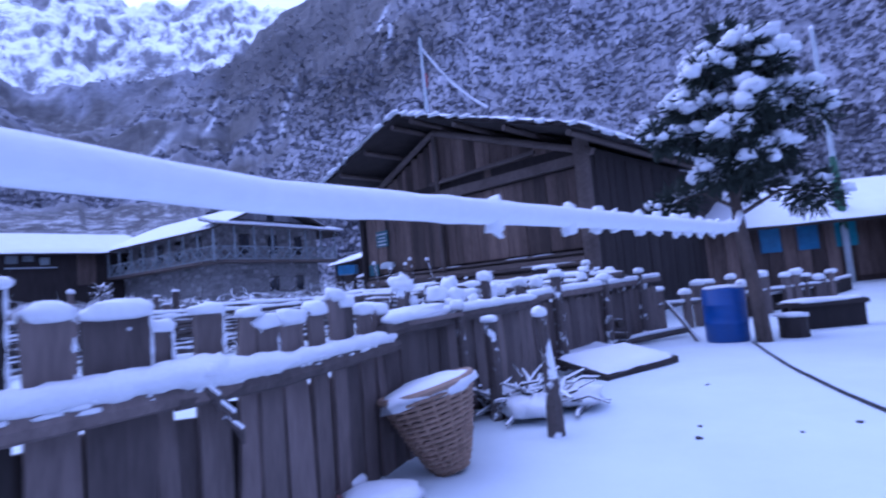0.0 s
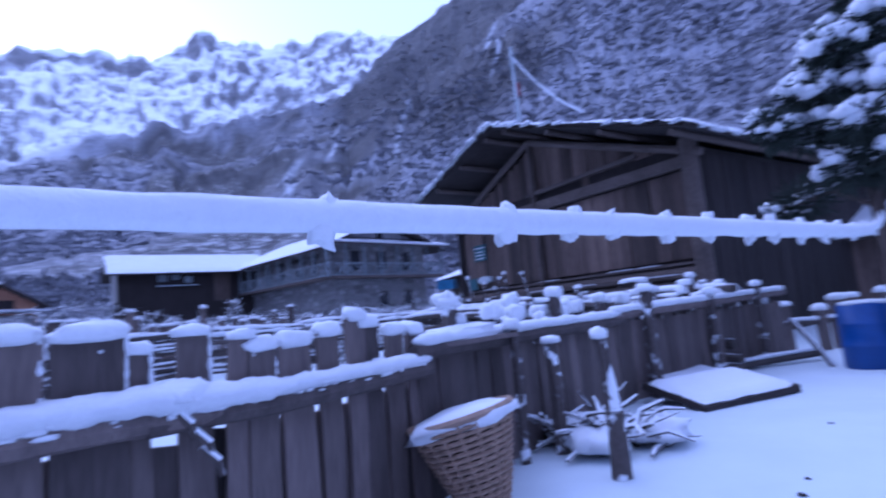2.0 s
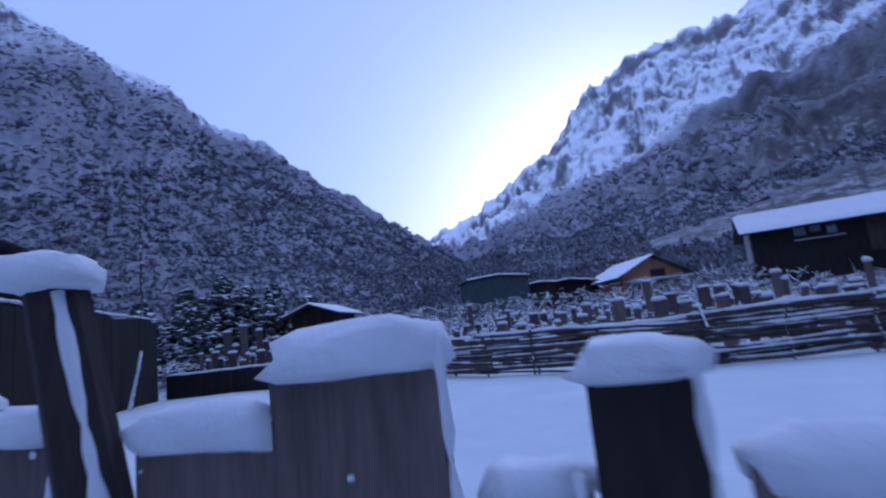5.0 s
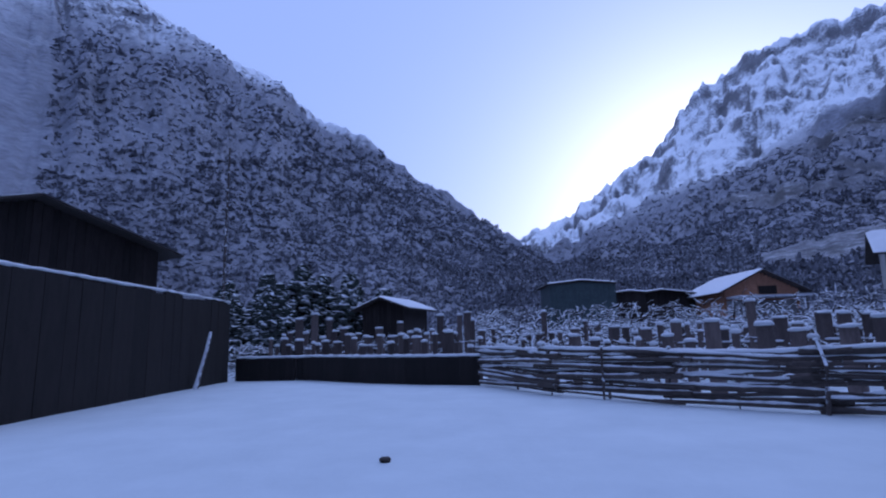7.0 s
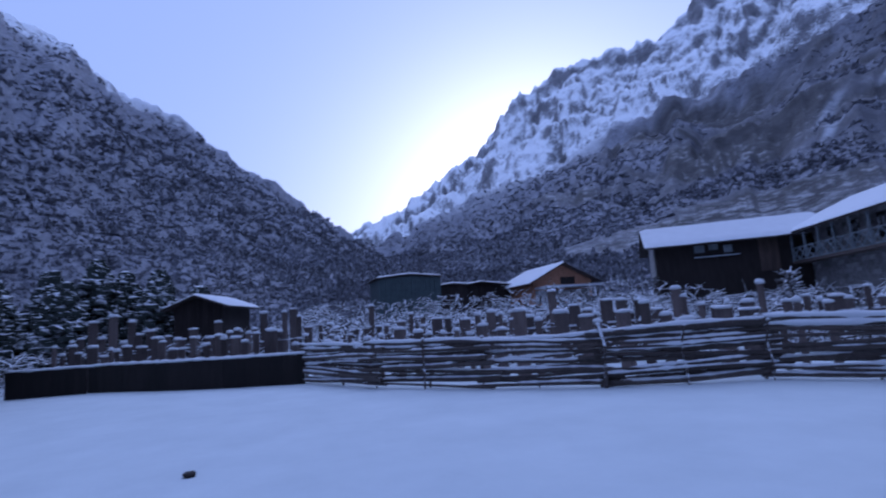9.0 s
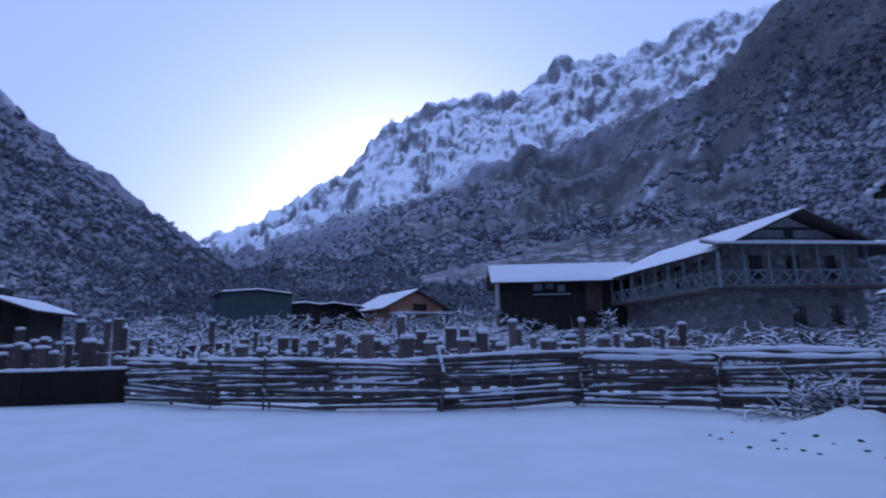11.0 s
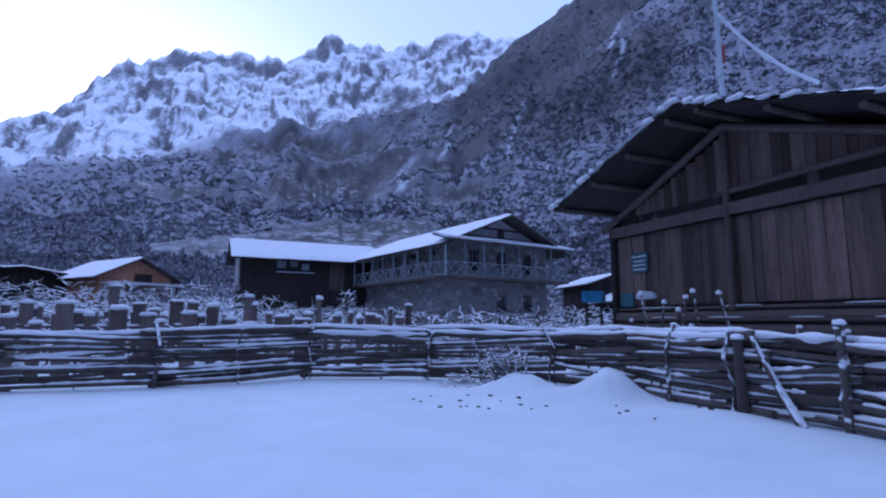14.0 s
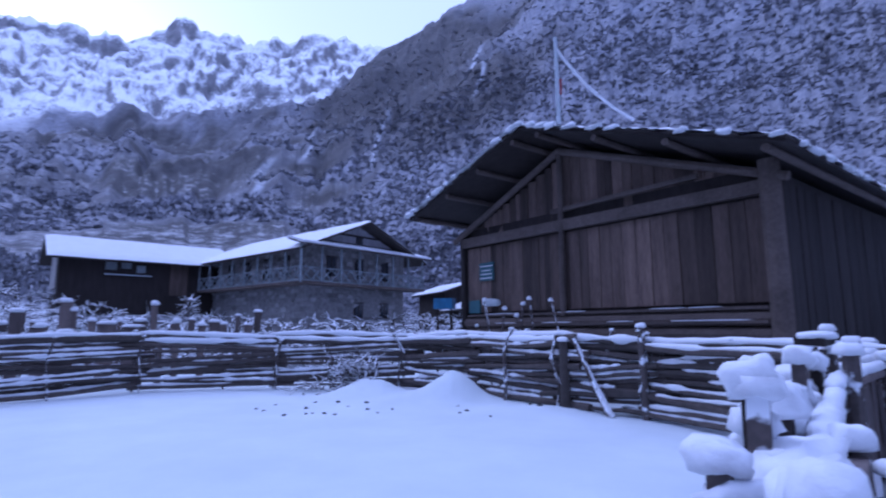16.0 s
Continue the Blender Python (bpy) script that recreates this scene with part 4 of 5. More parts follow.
# pole on the roof with a faded flag and a line running back to the ridge
bi = barn.matrix_world.inverted()
mast = thing("flag_pole", (-1.85, 13.45, 5.72), "thin frosted flag pole on the barn ridge", "flag pole")
part("pole", Shape().tube([(0.04, 0, -0.1), (0.03, 0, 1.0), (0.02, 0, 1.85)], [0.05, 0.045, 0.04], 7), PALE, mast)
part("flag", Shape().box((0.07, 0.0, 0.72), (0.10, 0.02, 0.34), rough=0.02), FLAG_RED, mast)
part("line", Shape().tube([(0.02 + 1.55 * u, 0.2 * u, 1.6 - 1.72 * u - 0.2 * math.sin(u * 3.14)) for u in [i / 12 for i in range(13)]], 0.03, 6, wob=0.25), SNOW, mast)


# ---- stone house with a balcony ----
def village_house():
    c0, gw, hl = (-14.3, 25.0), 6.6, 10.3
    g = 1.0
    e = thing("stone_house", (*c0, g), "two-storey stone house with a timber balcony and snowy gable roof", "house", turn=math.atan2(0.904, 0.428))
    # local x runs along the gable front, y along the long side
    fl, ev, ap = 2.42, 4.35, 5.75
    rng = random.Random(3)
    body = part("wall", Shape().box((gw / 2, hl / 2, ev / 2 - 0.3), (gw, hl, ev + 0.6)), STONE, e)
    # stones told apart on the two visible faces
    for face in (0, 1):
        z = 0.1
        while z < ev - 0.2:
            h = rng.uniform(0.16, 0.27)
            a = 0.0
            while a < (gw if face == 0 else hl):
                w = rng.uniform(0.25, 0.6)
                if rng.random() < 0.37:
                    t = rng.uniform(0.02, 0.05)
                    cc = (a + w / 2, -t / 2, z + h / 2) if face == 0 else (-t / 2, a + w / 2, z + h / 2)
                    sz = (w * 0.9, t, h * 0.85) if face == 0 else (t, w * 0.9, h * 0.85)
                    if cc[0] < gw and cc[1] < hl:
                        part("stone", Shape().box(cc, sz, rough=0.015, rng=rng), STONE_VARIED, body)
                a += w
            z += h
    part("gable", Shape().add([(0.05, 0.05, ev), (gw - 0.05, 0.05, ev), (gw / 2, 0.05, ap - 0.1), (0.05, 0.2, ev), (gw - 0.05, 0.2, ev), (gw / 2, 0.2, ap - 0.1)],
         [(0, 1, 2), (5, 4, 3), (0, 3, 4, 1), (1, 4, 5, 2), (2, 5, 3, 0)]), PALE_BOARD, e)
    for z in (ev + 0.28, ev + 0.75):
        w = gw * (1 - (z - ev) / (ap - ev)) * 0.96
        part("gable_beam", Shape().box((gw / 2, 0.0, z), (w, 0.07, 0.09)), DARK_WOOD, e)
    win = part("window", Shape().box((gw / 2, -0.01, ev + 0.52), (0.42, 0.05, 0.4)), GLASS, e)
    part("frame", Shape().box((gw / 2, -0.03, ev + 0.52), (0.05, 0.05, 0.44)), DARK_WOOD, win)
    # balcony on both faces
    bal = part("balcony", Shape().box((gw / 2, -0.45, fl), (gw + 1.6, 0.9, 0.12)), BARN_BEAM, e)
    part("floor", Shape().box((-0.45, hl / 2 + 0.0, fl), (0.9, hl - 0.02, 0.12)), BARN_BEAM, bal)
    for face in (0, 1):
        n = 7 if face == 0 else 9
        total = gw + 1.5 if face == 0 else hl + 0.8
        for i in range(n + 1):
            a = -0.85 + total * i / n
            p = (a, -0.86) if face == 0 else (-0.86, a)
            top = ev - 0.14 if face == 0 else ev - 0.47
            part("post", Shape().box((*p, (fl + top) / 2), (0.08, 0.08, top - fl)), BALCONY_WOOD, bal)
            if i < n:
                b = a + total / n
                for z in (fl + 0.72, fl + 0.1):
                    q0, q1 = ((a, -0.86, z), (b, -0.86, z)) if face == 0 else ((-0.86, a, z), (-0.86, b, z))
                    part("rail", Shape().tube([q0, q1], 0.032, 6), BALCONY_WOOD, bal)
                for k in range(2):
                    m0, m1 = a + (b - a) * k / 2, a + (b - a) * (k + 1) / 2
                    for z0, z1 in ((0.1, 0.72), (0.72, 0.1)):
                        q0, q1 = ((m0, -0.86, fl + z0), (m1, -0.86, fl + z1)) if face == 0 else ((-0.86, m0, fl + z0), (-0.86, m1, fl + z1))
                        part("lattice", Shape().tube([q0, q1], 0.032, 5), BALCONY_WOOD, bal)
    for face, spots in ((0, (1.5, 3.3, 5.1)), (1, (1.6, 3.4, 5.2, 7.0, 8.8))):
        for i, a in enumerate(spots):
            for z, h in ((fl + 0.95, 0.95), (1.25, 0.7)):
                if z < 2 and (face == 1 or i == 0):
                    continue
                s0 = (0.5, 0.08, h) if face == 0 else (0.08, 0.5, h)
                p = (a, -0.01) if face == 0 else (-0.01, a)
                w = part("window", Shape().box((*p, z), s0), GLASS, e)
                s1 = (0.62, 0.05, h + 0.12) if face == 0 else (0.05, 0.62, h + 0.12)
                part("frame", Shape().box(((a, 0.0, z) if face == 0 else (0.0, a, z)), s1), DARK_WOOD, w)
                sm = (0.05, 0.12, h) if face == 0 else (0.12, 0.05, h)
                part("mullion", Shape().box((*p, z), sm), DARK_WOOD, w)
    # roof
    ov, so = 0.9, 1.0
    for sg in (-1, 1):
        run, fall = gw / 2 + so, (ap - ev) * (gw / 2 + so) / (gw / 2)
        ang, slope = math.atan2(fall, run), math.hypot(run, fall)
        roof = part("roof", Shape().box((gw / 2 + sg * run / 2, hl / 2, ap - fall / 2), (slope, hl + 2 * ov, 0.08), Matrix.Rotation(sg * ang, 3, "Y")), ROOF_WOOD, e)
        vs, nu, nv = [], 14, 30
        for i in range(nu + 1):
            for j in range(nv + 1):
                u, v = i / nu, j / nv
                edge = -0.09 if i == nu or j in (0, nv) else 0
                vs.append((gw / 2 + sg * (run + 0.03) * u, -ov - 0.03 + (hl + 2 * ov + 0.06) * v, ap - fall * u + 0.15 + edge + 0.02 * noise.noise(Vector((u * 8, v * 14, sg)))))
        k = nv + 1
        fs = [(i * k + j, i * k + j + 1, (i + 1) * k + j + 1, (i + 1) * k + j) for i in range(nu) for j in range(nv)]
        part("roof_snow", Shape().add(vs, [f[::-1] for f in fs] if sg > 0 else fs), SNOW, roof, smooth=True)
    # skirt roof across the gable
    pent = part("skirt_roof", Shape().box((gw / 2, -0.6, ev - 0.02), (gw + 2.0, 1.3, 0.08), Matrix.Rotation(0.28, 3, "X")), ROOF_WOOD, e)
    part("roof_snow", Shape().box((gw / 2, -0.6, ev + 0.07), (gw + 2.04, 1.3, 0.09), Matrix.Rotation(0.28, 3, "X"), rough=0.02), SNOW, pent)
    return e


STONE_VARIED = mat("house_stone", (0.27, 0.26, 0.26), 0.9, 4, 0.4, 0.6, per_object=0.5)
BALCONY_WOOD = mat("balcony_wood", (0.22, 0.25, 0.27), 0.8, 6, 0.35, 0.3, per_object=0.2)
PALE_BOARD = mat("grey_gable_board", (0.36, 0.36, 0.39), 0.85, 6, 0.3, 0.3, (1, 1, 0.3))
village_house()


def simple_house(name, at, turn, size, eave, ridge, wall_mat, label, over=0.5, roof_mat=ROOF_WOOD, snow=0.1, front=None, category="house", base=0.0, lean=False):
    """A small gabled building; x is its width along the gable, y its length."""
    e = thing(name, (at[0], at[1], gz(*at) + base), label, category, turn=turn)
    w, l = size
    rng = random.Random(len(name) * 7 + int(at[0]))
    part("wall", Shape().box((w / 2, l / 2, eave / 2 - 0.4), (w, l, eave + 0.8)), wall_mat, e)
    x = 0.0
    while x < w:
        b = rng.uniform(0.18, 0.34)
        top = eave + (ridge - eave) * (1 - abs(min(x + b / 2, w) - w / 2) / (w / 2)) - 0.08
        part("plank", Shape().box((min(x + b / 2, w - 0.05), -0.02, top / 2), (b * 0.95, 0.04, top), rough=0.005, rng=rng), wall_mat, e)
        x += b
    if lean is False:
        part("gable_back", Shape().add([(0, l - 0.02, eave), (w, l - 0.02, eave), (w / 2, l - 0.02, ridge - 0.05), (0, l + 0.05, eave), (w, l + 0.05, eave), (w / 2, l + 0.05, ridge - 0.05)], [(0, 1, 2), (5, 4, 3), (0, 3, 4, 1), (1, 4, 5, 2), (2, 5, 3, 0)]), wall_mat, e)
    for sg in (-1, 1):
        run = w / 2 + over
        fall = (ridge - eave) * run / (w / 2)
        ang, slope = math.atan2(fall, run), math.hypot(run, fall)
        c = (w / 2 + sg * run / 2, l / 2, ridge - fall / 2)
        roof = part("roof", Shape().box(c, (slope, l + 2 * over, 0.07), Matrix.Rotation(sg * ang, 3, "Y")), roof_mat, e)
        if snow:
            vs, nu, nv = [], 10, 26
            for i in range(nu + 1):
                for j in range(nv + 1):
                    u, v = i / nu, j / nv
                    edge = -snow * 0.8 if i == nu or j in (0, nv) else 0
                    vs.append((w / 2 + sg * (run + 0.02) * u, -over + (l + 2 * over) * v, ridge - fall * u + 0.04 + snow + edge + 0.03 * noise.noise(Vector((u * 9, v * 16, sg + at[0])))))
            k = nv + 1
            fs = [(i * k + j, i * k + j + 1, (i + 1) * k + j + 1, (i + 1) * k + j) for i in range(nu) for j in range(nv)]
            part("roof_snow", Shape().add(vs, [f[::-1] for f in fs] if sg > 0 else fs), SNOW, roof, smooth=True)
    for (px, py, pz, sx, sy, sz, m, nm) in front or ():
        part(nm, Shape().box((px, py, pz), (sx, sy, sz), rough=0.005, rng=rng), m, e)
    return e


# long shed beside the house, its open side to the field; x runs along the gable
ang = math.atan2(0.83, 0.56) - math.pi / 2
simple_house("long_shed", (-29.4, 24.6), ang, (3.4, 7.8), 2.25, 3.2, DARK_WOOD, "long dark timber shed with a snow-covered roof", 0.6,
             front=((3.43, 2.2, 1.7, 0.06, 0.5, 0.4, BALCONY_WOOD, "window"), (3.43, 2.9, 1.75, 0.06, 0.45, 0.3, BALCONY_WOOD, "window"), (3.43, 3.6, 1.6, 0.06, 0.4, 0.4, BALCONY_WOOD, "window"), (3.55, 3.0, 1.25, 0.1, 2.2, 0.05, PALE, "rail"), (3.43, 5.5, 1.2, 0.08, 0.9, 1.9, BARN, "door"), (1.5, -0.06, 1.5, 2.4, 0.06, 2.0, PLASTER, "end_panel")), category="shed", base=2.9 - gz(-29.4, 24.6))
simple_house("orange_house", (-38.0, 20.9), math.radians(90), (4.9, 5.5), 1.55, 2.75, ORANGE, "small house with an orange plank gable", 0.6, front=((2.9, -0.08, 1.45, 1.2, 0.06, 0.55, DARK_WOOD, "window"), (2.4, -0.9, 0.95, 4.6, 1.7, 0.14, SNOW, "porch_snow"), (0.4, -1.6, 0.4, 0.1, 0.1, 1.0, DARK_WOOD, "porch_post"), (4.4, -1.6, 0.4, 0.1, 0.1, 1.0, DARK_WOOD, "porch_post"), (2.4, -0.05, 0.3, 4.6, 0.06, 0.9, PLASTER, "low_wall")), base=2.75 - gz(-38, 19.9))
simple_house("green_house", (-37.9, 9.3), math.radians(90), (4.3, 3.4), 2.0, 2.2, GREEN, "low green sheet-walled hut with flat snowy roof", 0.2, front=(), base=2.95 - gz(-37.9, 9.3))
simple_house("small_hut", (-38.4, 13.8), math.radians(88), (1.9, 3.0), 1.55, 1.65, DARK_WOOD, "small dark hut with snow on its roof", 0.2, base=2.75 - gz(-38.4, 13.8))
simple_house("dark_hut", (-31.0, -2.1), math.radians(70), (2.4, 3.2), 2.15, 2.6, DARK_WOOD, "small dark log hut with a thin snow roof", 0.45, base=1.05 - gz(-28.3, -1))
simple_house("far_house", (-43.0, 16.0), math.radians(80), (5.0, 6.0), 1.0, 1.35, DARK_WOOD, "far low house under snow", 0.5, base=3.4 - gz(-43, 16))
simple_house("far_house", (-44.0, 21.0), math.radians(80), (8.0, 5.0), 1.3, 1.8, PALE_BOARD, "far low house under snow", 0.5, base=3.2 - gz(-43, 22))
simple_house("far_shed", (-9.6, 33.0), math.radians(40), (3.0, 4.0), 1.2, 1.7, DARK_WOOD, "low shed with thick snow on its roof", 0.4, base=2.3 - gz(-9.6, 33))
simple_house("far_shed", (-7.4, 29.5), math.radians(30), (3.2, 4.0), 0.9, 1.5, DARK_WOOD, "low shed with thick snow on its roof", 0.4, base=1.5 - gz(-7.4, 29.5))
simple_house("near_hut", (-17.5, -15.2), math.radians(145), (9.0, 6.5), 5.6, 7.0, DARK_WOOD, "dark hut roof showing above the tall board wall", 0.8, snow=0.06)
# long building behind the tree, with painted shutters
fr = tuple((-0.05, y, 1.35, 0.06, 0.6, 0.85, m, "shutter") for y, m in ((9.6, BLUE_PAINT), (8.5, BLUE_PAINT), (7.4, TEAL_PAINT), (4.4, BARN)))
fr += tuple((-0.02, 0.25 + 0.42 * i, 1.05, 0.04, 0.38, 2.1, BARN, "plank") for i in range(29))
simple_house("long_house", (17.6, 18.2), math.radians(90), (4.0, 12.4), 2.0, 3.1, BARN, "long low timber house with blue painted shutters", 0.6, front=fr)
simple_house("corner_house", (9.7, 14.2), math.radians(-35), (3.6, 5.0), 2.5, 3.5, BARN, "timber house with a steep snowy roof at the yard corner", 0.5)


# ---- things of the yard ----
# juniper tree
def juniper(at):
    e = thing("juniper_tree", (*at, gz(*at)), "juniper tree with dark foliage bowed under heavy snow", "tree")
    rng = random.Random(17)
    part("trunk", Shape().tube([(0, 0, -0.1), (-0.02, 0, 0.6), (-0.1, 0.05, 1.5), (-0.12, 0.1, 2.6), (-0.05, 0.1, 3.8), (0, 0.05, 4.3)], [0.105, 0.09, 0.08, 0.07, 0.045, 0.02], 10, wob=0.07, rng=rng), BARK, e, smooth=True)
    lobes = []
    # limbs with their ends: bearing, height where it leaves, reach, rise
    for i in range(24):
        z0 = 1.85 + 2.0 * (i / 24) ** 0.9
        reach = (1.05 - 0.33 * (z0 - 1.85)) * rng.choice((0.45, 0.7, 0.85, 1.0, 1.12))
        a = i * 2.4 + rng.uniform(-0.35, 0.35)
        end = Vector((math.cos(a) * reach, math.sin(a) * reach, z0 + rng.uniform(-0.05, 0.42)))
        mid = Vector((math.cos(a) * reach * 0.5, math.sin(a) * reach * 0.5, z0 + 0.2))
        part("limb", Shape().tube([(-0.1, 0.07, z0 - 0.1), mid, end], [0.035, 0.024, 0.012], 6), BARK, e)
        lobes += [(end, 0.27), (mid * 0.45 + end * 0.55, 0.3)]
    lobes += [(Vector((0, 0.05, 4.35)), 0.2), (Vector((-0.05, 0, 4.05)), 0.3), (Vector((0.55, -0.2, 3.3)), 0.33), (Vector((-1.12, -0.1, 3.05)), 0.17), (Vector((-1.02, -0.1, 2.9)), 0.2), (Vector((0.95, -0.1, 3.05)), 0.33)]
    leaf, snow = Shape(), Shape()
    for c, r in lobes:
        # sprays: many small pointed scales round each limb end
        for _ in range(230):
            n = Vector((rng.gauss(0, 1), rng.gauss(0, 1), rng.gauss(0, 0.9))).normalized()
            p = c + n * r * rng.uniform(0.35, 1.1)
            t = (n + Vector((rng.uniform(-0.6, 0.6), rng.uniform(-0.6, 0.6), rng.uniform(-0.7, 0.3)))).normalized()
            q = t.cross(Vector((0.3, 0.2, 1))).normalized() * 0.028
            u = t.cross(q).normalized() * 0.02
            ln = rng.uniform(0.08, 0.17)
            leaf.add([p - q, p + q, p + u, p + t * ln], [(0, 1, 3), (1, 2, 3), (2, 0, 3)])
        # clots of snow on the upper side
        heavy = rng.random() < (0.3 if c.z < 2.3 else 0.8)
        for _ in range(rng.randint(13, 20) if heavy else rng.randint(1, 4)):
            o = Vector((rng.uniform(-0.95, 0.95), rng.uniform(-0.95, 0.95), rng.uniform(-0.25, 0.2))) * r
            k = rng.uniform(0.045, 0.10)
            snow.blob(c + o + Vector((0, 0, r * 0.62 * (1 - 0.6 * (o.length / r) ** 2))), (k * rng.uniform(1, 1.7), k * rng.uniform(0.9, 1.4), k * 0.85), 0.6, rng.uniform(0, 99), rng.uniform(0, 3), 6, 9, 0.8)
    part("crown", leaf, NEEDLES, e)
    part("crown_snow", snow, SNOW, e, smooth=True)
    return e


juniper((3.22, 8.15))

# blue barrel
bx, by = 2.9, 8.55
barrel = thing("barrel", (bx, by, gz(bx, by)), "blue plastic barrel with a snow lid by the tree", "barrel")
prof = [(0.0, 0.27), (0.03, 0.285), (0.26, 0.285), (0.275, 0.295), (0.29, 0.285), (0.52, 0.285), (0.535, 0.295), (0.55, 0.285), (0.75, 0.28), (0.78, 0.26)]
part("body", Shape().tube([(0, 0.0001 * i, z) for i, (z, r) in enumerate(prof)], [r for z, r in prof], 24), BARREL_BLUE, barrel, smooth=True)
cap(barrel, (0, 0, 0.77), (0.26, 0.26, 0.045), 4.4)

# carrying basket
def basket(at):
    e = thing("carrying_basket", (*at, gz(*at)), "woven cane carrying basket with snow inside and on its rim", "basket")
    e.matrix_world = pose(at[0], at[1], gz(*at) + 0.02, -4, -13, 15)
    e.scale = (1.15, 1.15, 1.08)
    sh, sides = Shape(), 36
    rings = 17
    for i in range(rings):
        z = 0.46 * i / (rings - 1)
        r = 0.085 + 0.165 * (z / 0.46) ** 0.8
        pts = []
        for j in range(sides + 1):
            a = 2 * math.pi * j / sides
            rr = r + 0.007 * (1 if (j + i) % 2 else -1)
            pts.append((math.cos(a) * rr, math.sin(a) * rr, z))
        sh.tube(pts, 0.0135, 5, 0.85)
    part("weave", sh, CANE, e)
    ribs = Shape()
    for j in range(18):
        a = 2 * math.pi * (j + 0.5) / 18
        ribs.tube([(math.cos(a) * (0.085 + 0.165 * u**0.8), math.sin(a) * (0.085 + 0.165 * u**0.8), 0.46 * u) for u in (0, 0.25, 0.5, 0.75, 1)], 0.009, 5)
    part("ribs", ribs, CANE, e)
    lin = Shape()
    lin.tube([(0, 0.0001 * i, 0.46 * u) for i, u in enumerate((0.01, 0.3, 0.6, 0.9))], [0.075 + 0.155 * u**0.8 for u in (0.01, 0.3, 0.6, 0.9)], 24)
    part("lining", lin, DARK_WOOD, e)
    part("rim", Shape().tube([(math.cos(a) * 0.255, math.sin(a) * 0.255, 0.47) for a in [2 * math.pi * j / 30 for j in range(31)]], 0.018, 6), CANE, e)
    cap(e, (0, 0, 0.43), (0.26, 0.26, 0.085), 6.6, rough=0.3)
    return e


basket((-0.57, 3.62))

# rubbish beside the basket
scrap = thing("snowy_scrap", (-0.95, 3.15, gz(-0.95, 3.15)), "reddish sheet scrap half under snow by the fence", "scrap")
part("sheet", Shape().box((0, 0, 0.05), (0.5, 0.32, 0.03), Matrix.Rotation(0.15, 3, "Y"), rough=0.02), BRICK, scrap)
cap(scrap, (0.08, -0.04, 0.07), (0.22, 0.16, 0.05), 1.4, 0.4)
cap(scrap, (-0.2, 0.1, 0.07), (0.16, 0.1, 0.05), 9.4, 0.9)

# stub post and heap of branches
stub = thing("stub_post", (0.10, 4.2, gz(0.10, 4.2)), "short weathered post plastered with snow", "post")
part("stick", Shape().tube([(0, 0, -0.1), (0.01, 0, 0.4), (-0.03, 0.0, 0.85)], [0.062, 0.055, 0.04], 9, wob=0.12), CRUST_POST, stub)
cap(stub, (-0.03, 0, 0.85), (0.055, 0.055, 0.06), 2.7)
stub2 = thing("stub_post", (-0.32, 4.75, gz(-0.32, 4.75)), "short weathered post plastered with snow", "post")
part("stick", Shape().tube([(0, 0, -0.1), (0.01, 0, 0.4), (0.0, 0.0, 0.8)], [0.06, 0.055, 0.05], 9, wob=0.12), CRUST_POST, stub2)
cap(stub2, (0, 0, 0.8), (0.07, 0.07, 0.05), 3.9)


def twig_heap(name, at, count, spread, height, seed, label, r=0.014, upright=0.3, category="branches"):
    """Twigs beyond counting, thrown over one another."""
    rng = random.Random(seed)
    sh = Shape()
    for _ in range(count):
        a, rr = rng.uniform(0, 6.28), spread * rng.random() ** 0.6
        p = Vector((math.cos(a) * rr, math.sin(a) * rr * 0.7, rng.uniform(0, height * 0.5)))
        d = Vector((rng.gauss(0, 1), rng.gauss(0, 1), rng.gauss(upright, 0.35))).normalized()
        ln = rng.uniform(0.18, 0.5)
        q = p + d * ln
        q.z = max(0.03, q.z)
        m = p.lerp(q, 0.5) + Vector((rng.uniform(-0.06, 0.06), rng.uniform(-0.06, 0.06), rng.uniform(0, 0.06)))
        k = r * rng.uniform(0.6, 1.6)
        sh.tube([p, m, q], [k, k * 0.85, k * 0.5], 5)
    e = new(name, sh.mesh(name, TWIG))
    e.matrix_world = Matrix.Translation((*at, gz(*at)))
    return tagged(e, label, category, kind="stuff")


twig_heap("branch_heap", (0.0, 4.95), 90, 0.42, 0.3, 2, "heap of snow-covered branches and sticks", 0.018)
heap = thing("snow_heap", (0.0, 4.95, gz(0, 4.95)), "lump of snow over a branch heap", "snow")
for i in range(7):
    cap(heap, (math.cos(i * 2.2) * 0.35, math.sin(i * 2.2) * 0.3, 0.08), (0.2, 0.16, 0.10), i * 3.7, i, "snow_lump", 0.5)

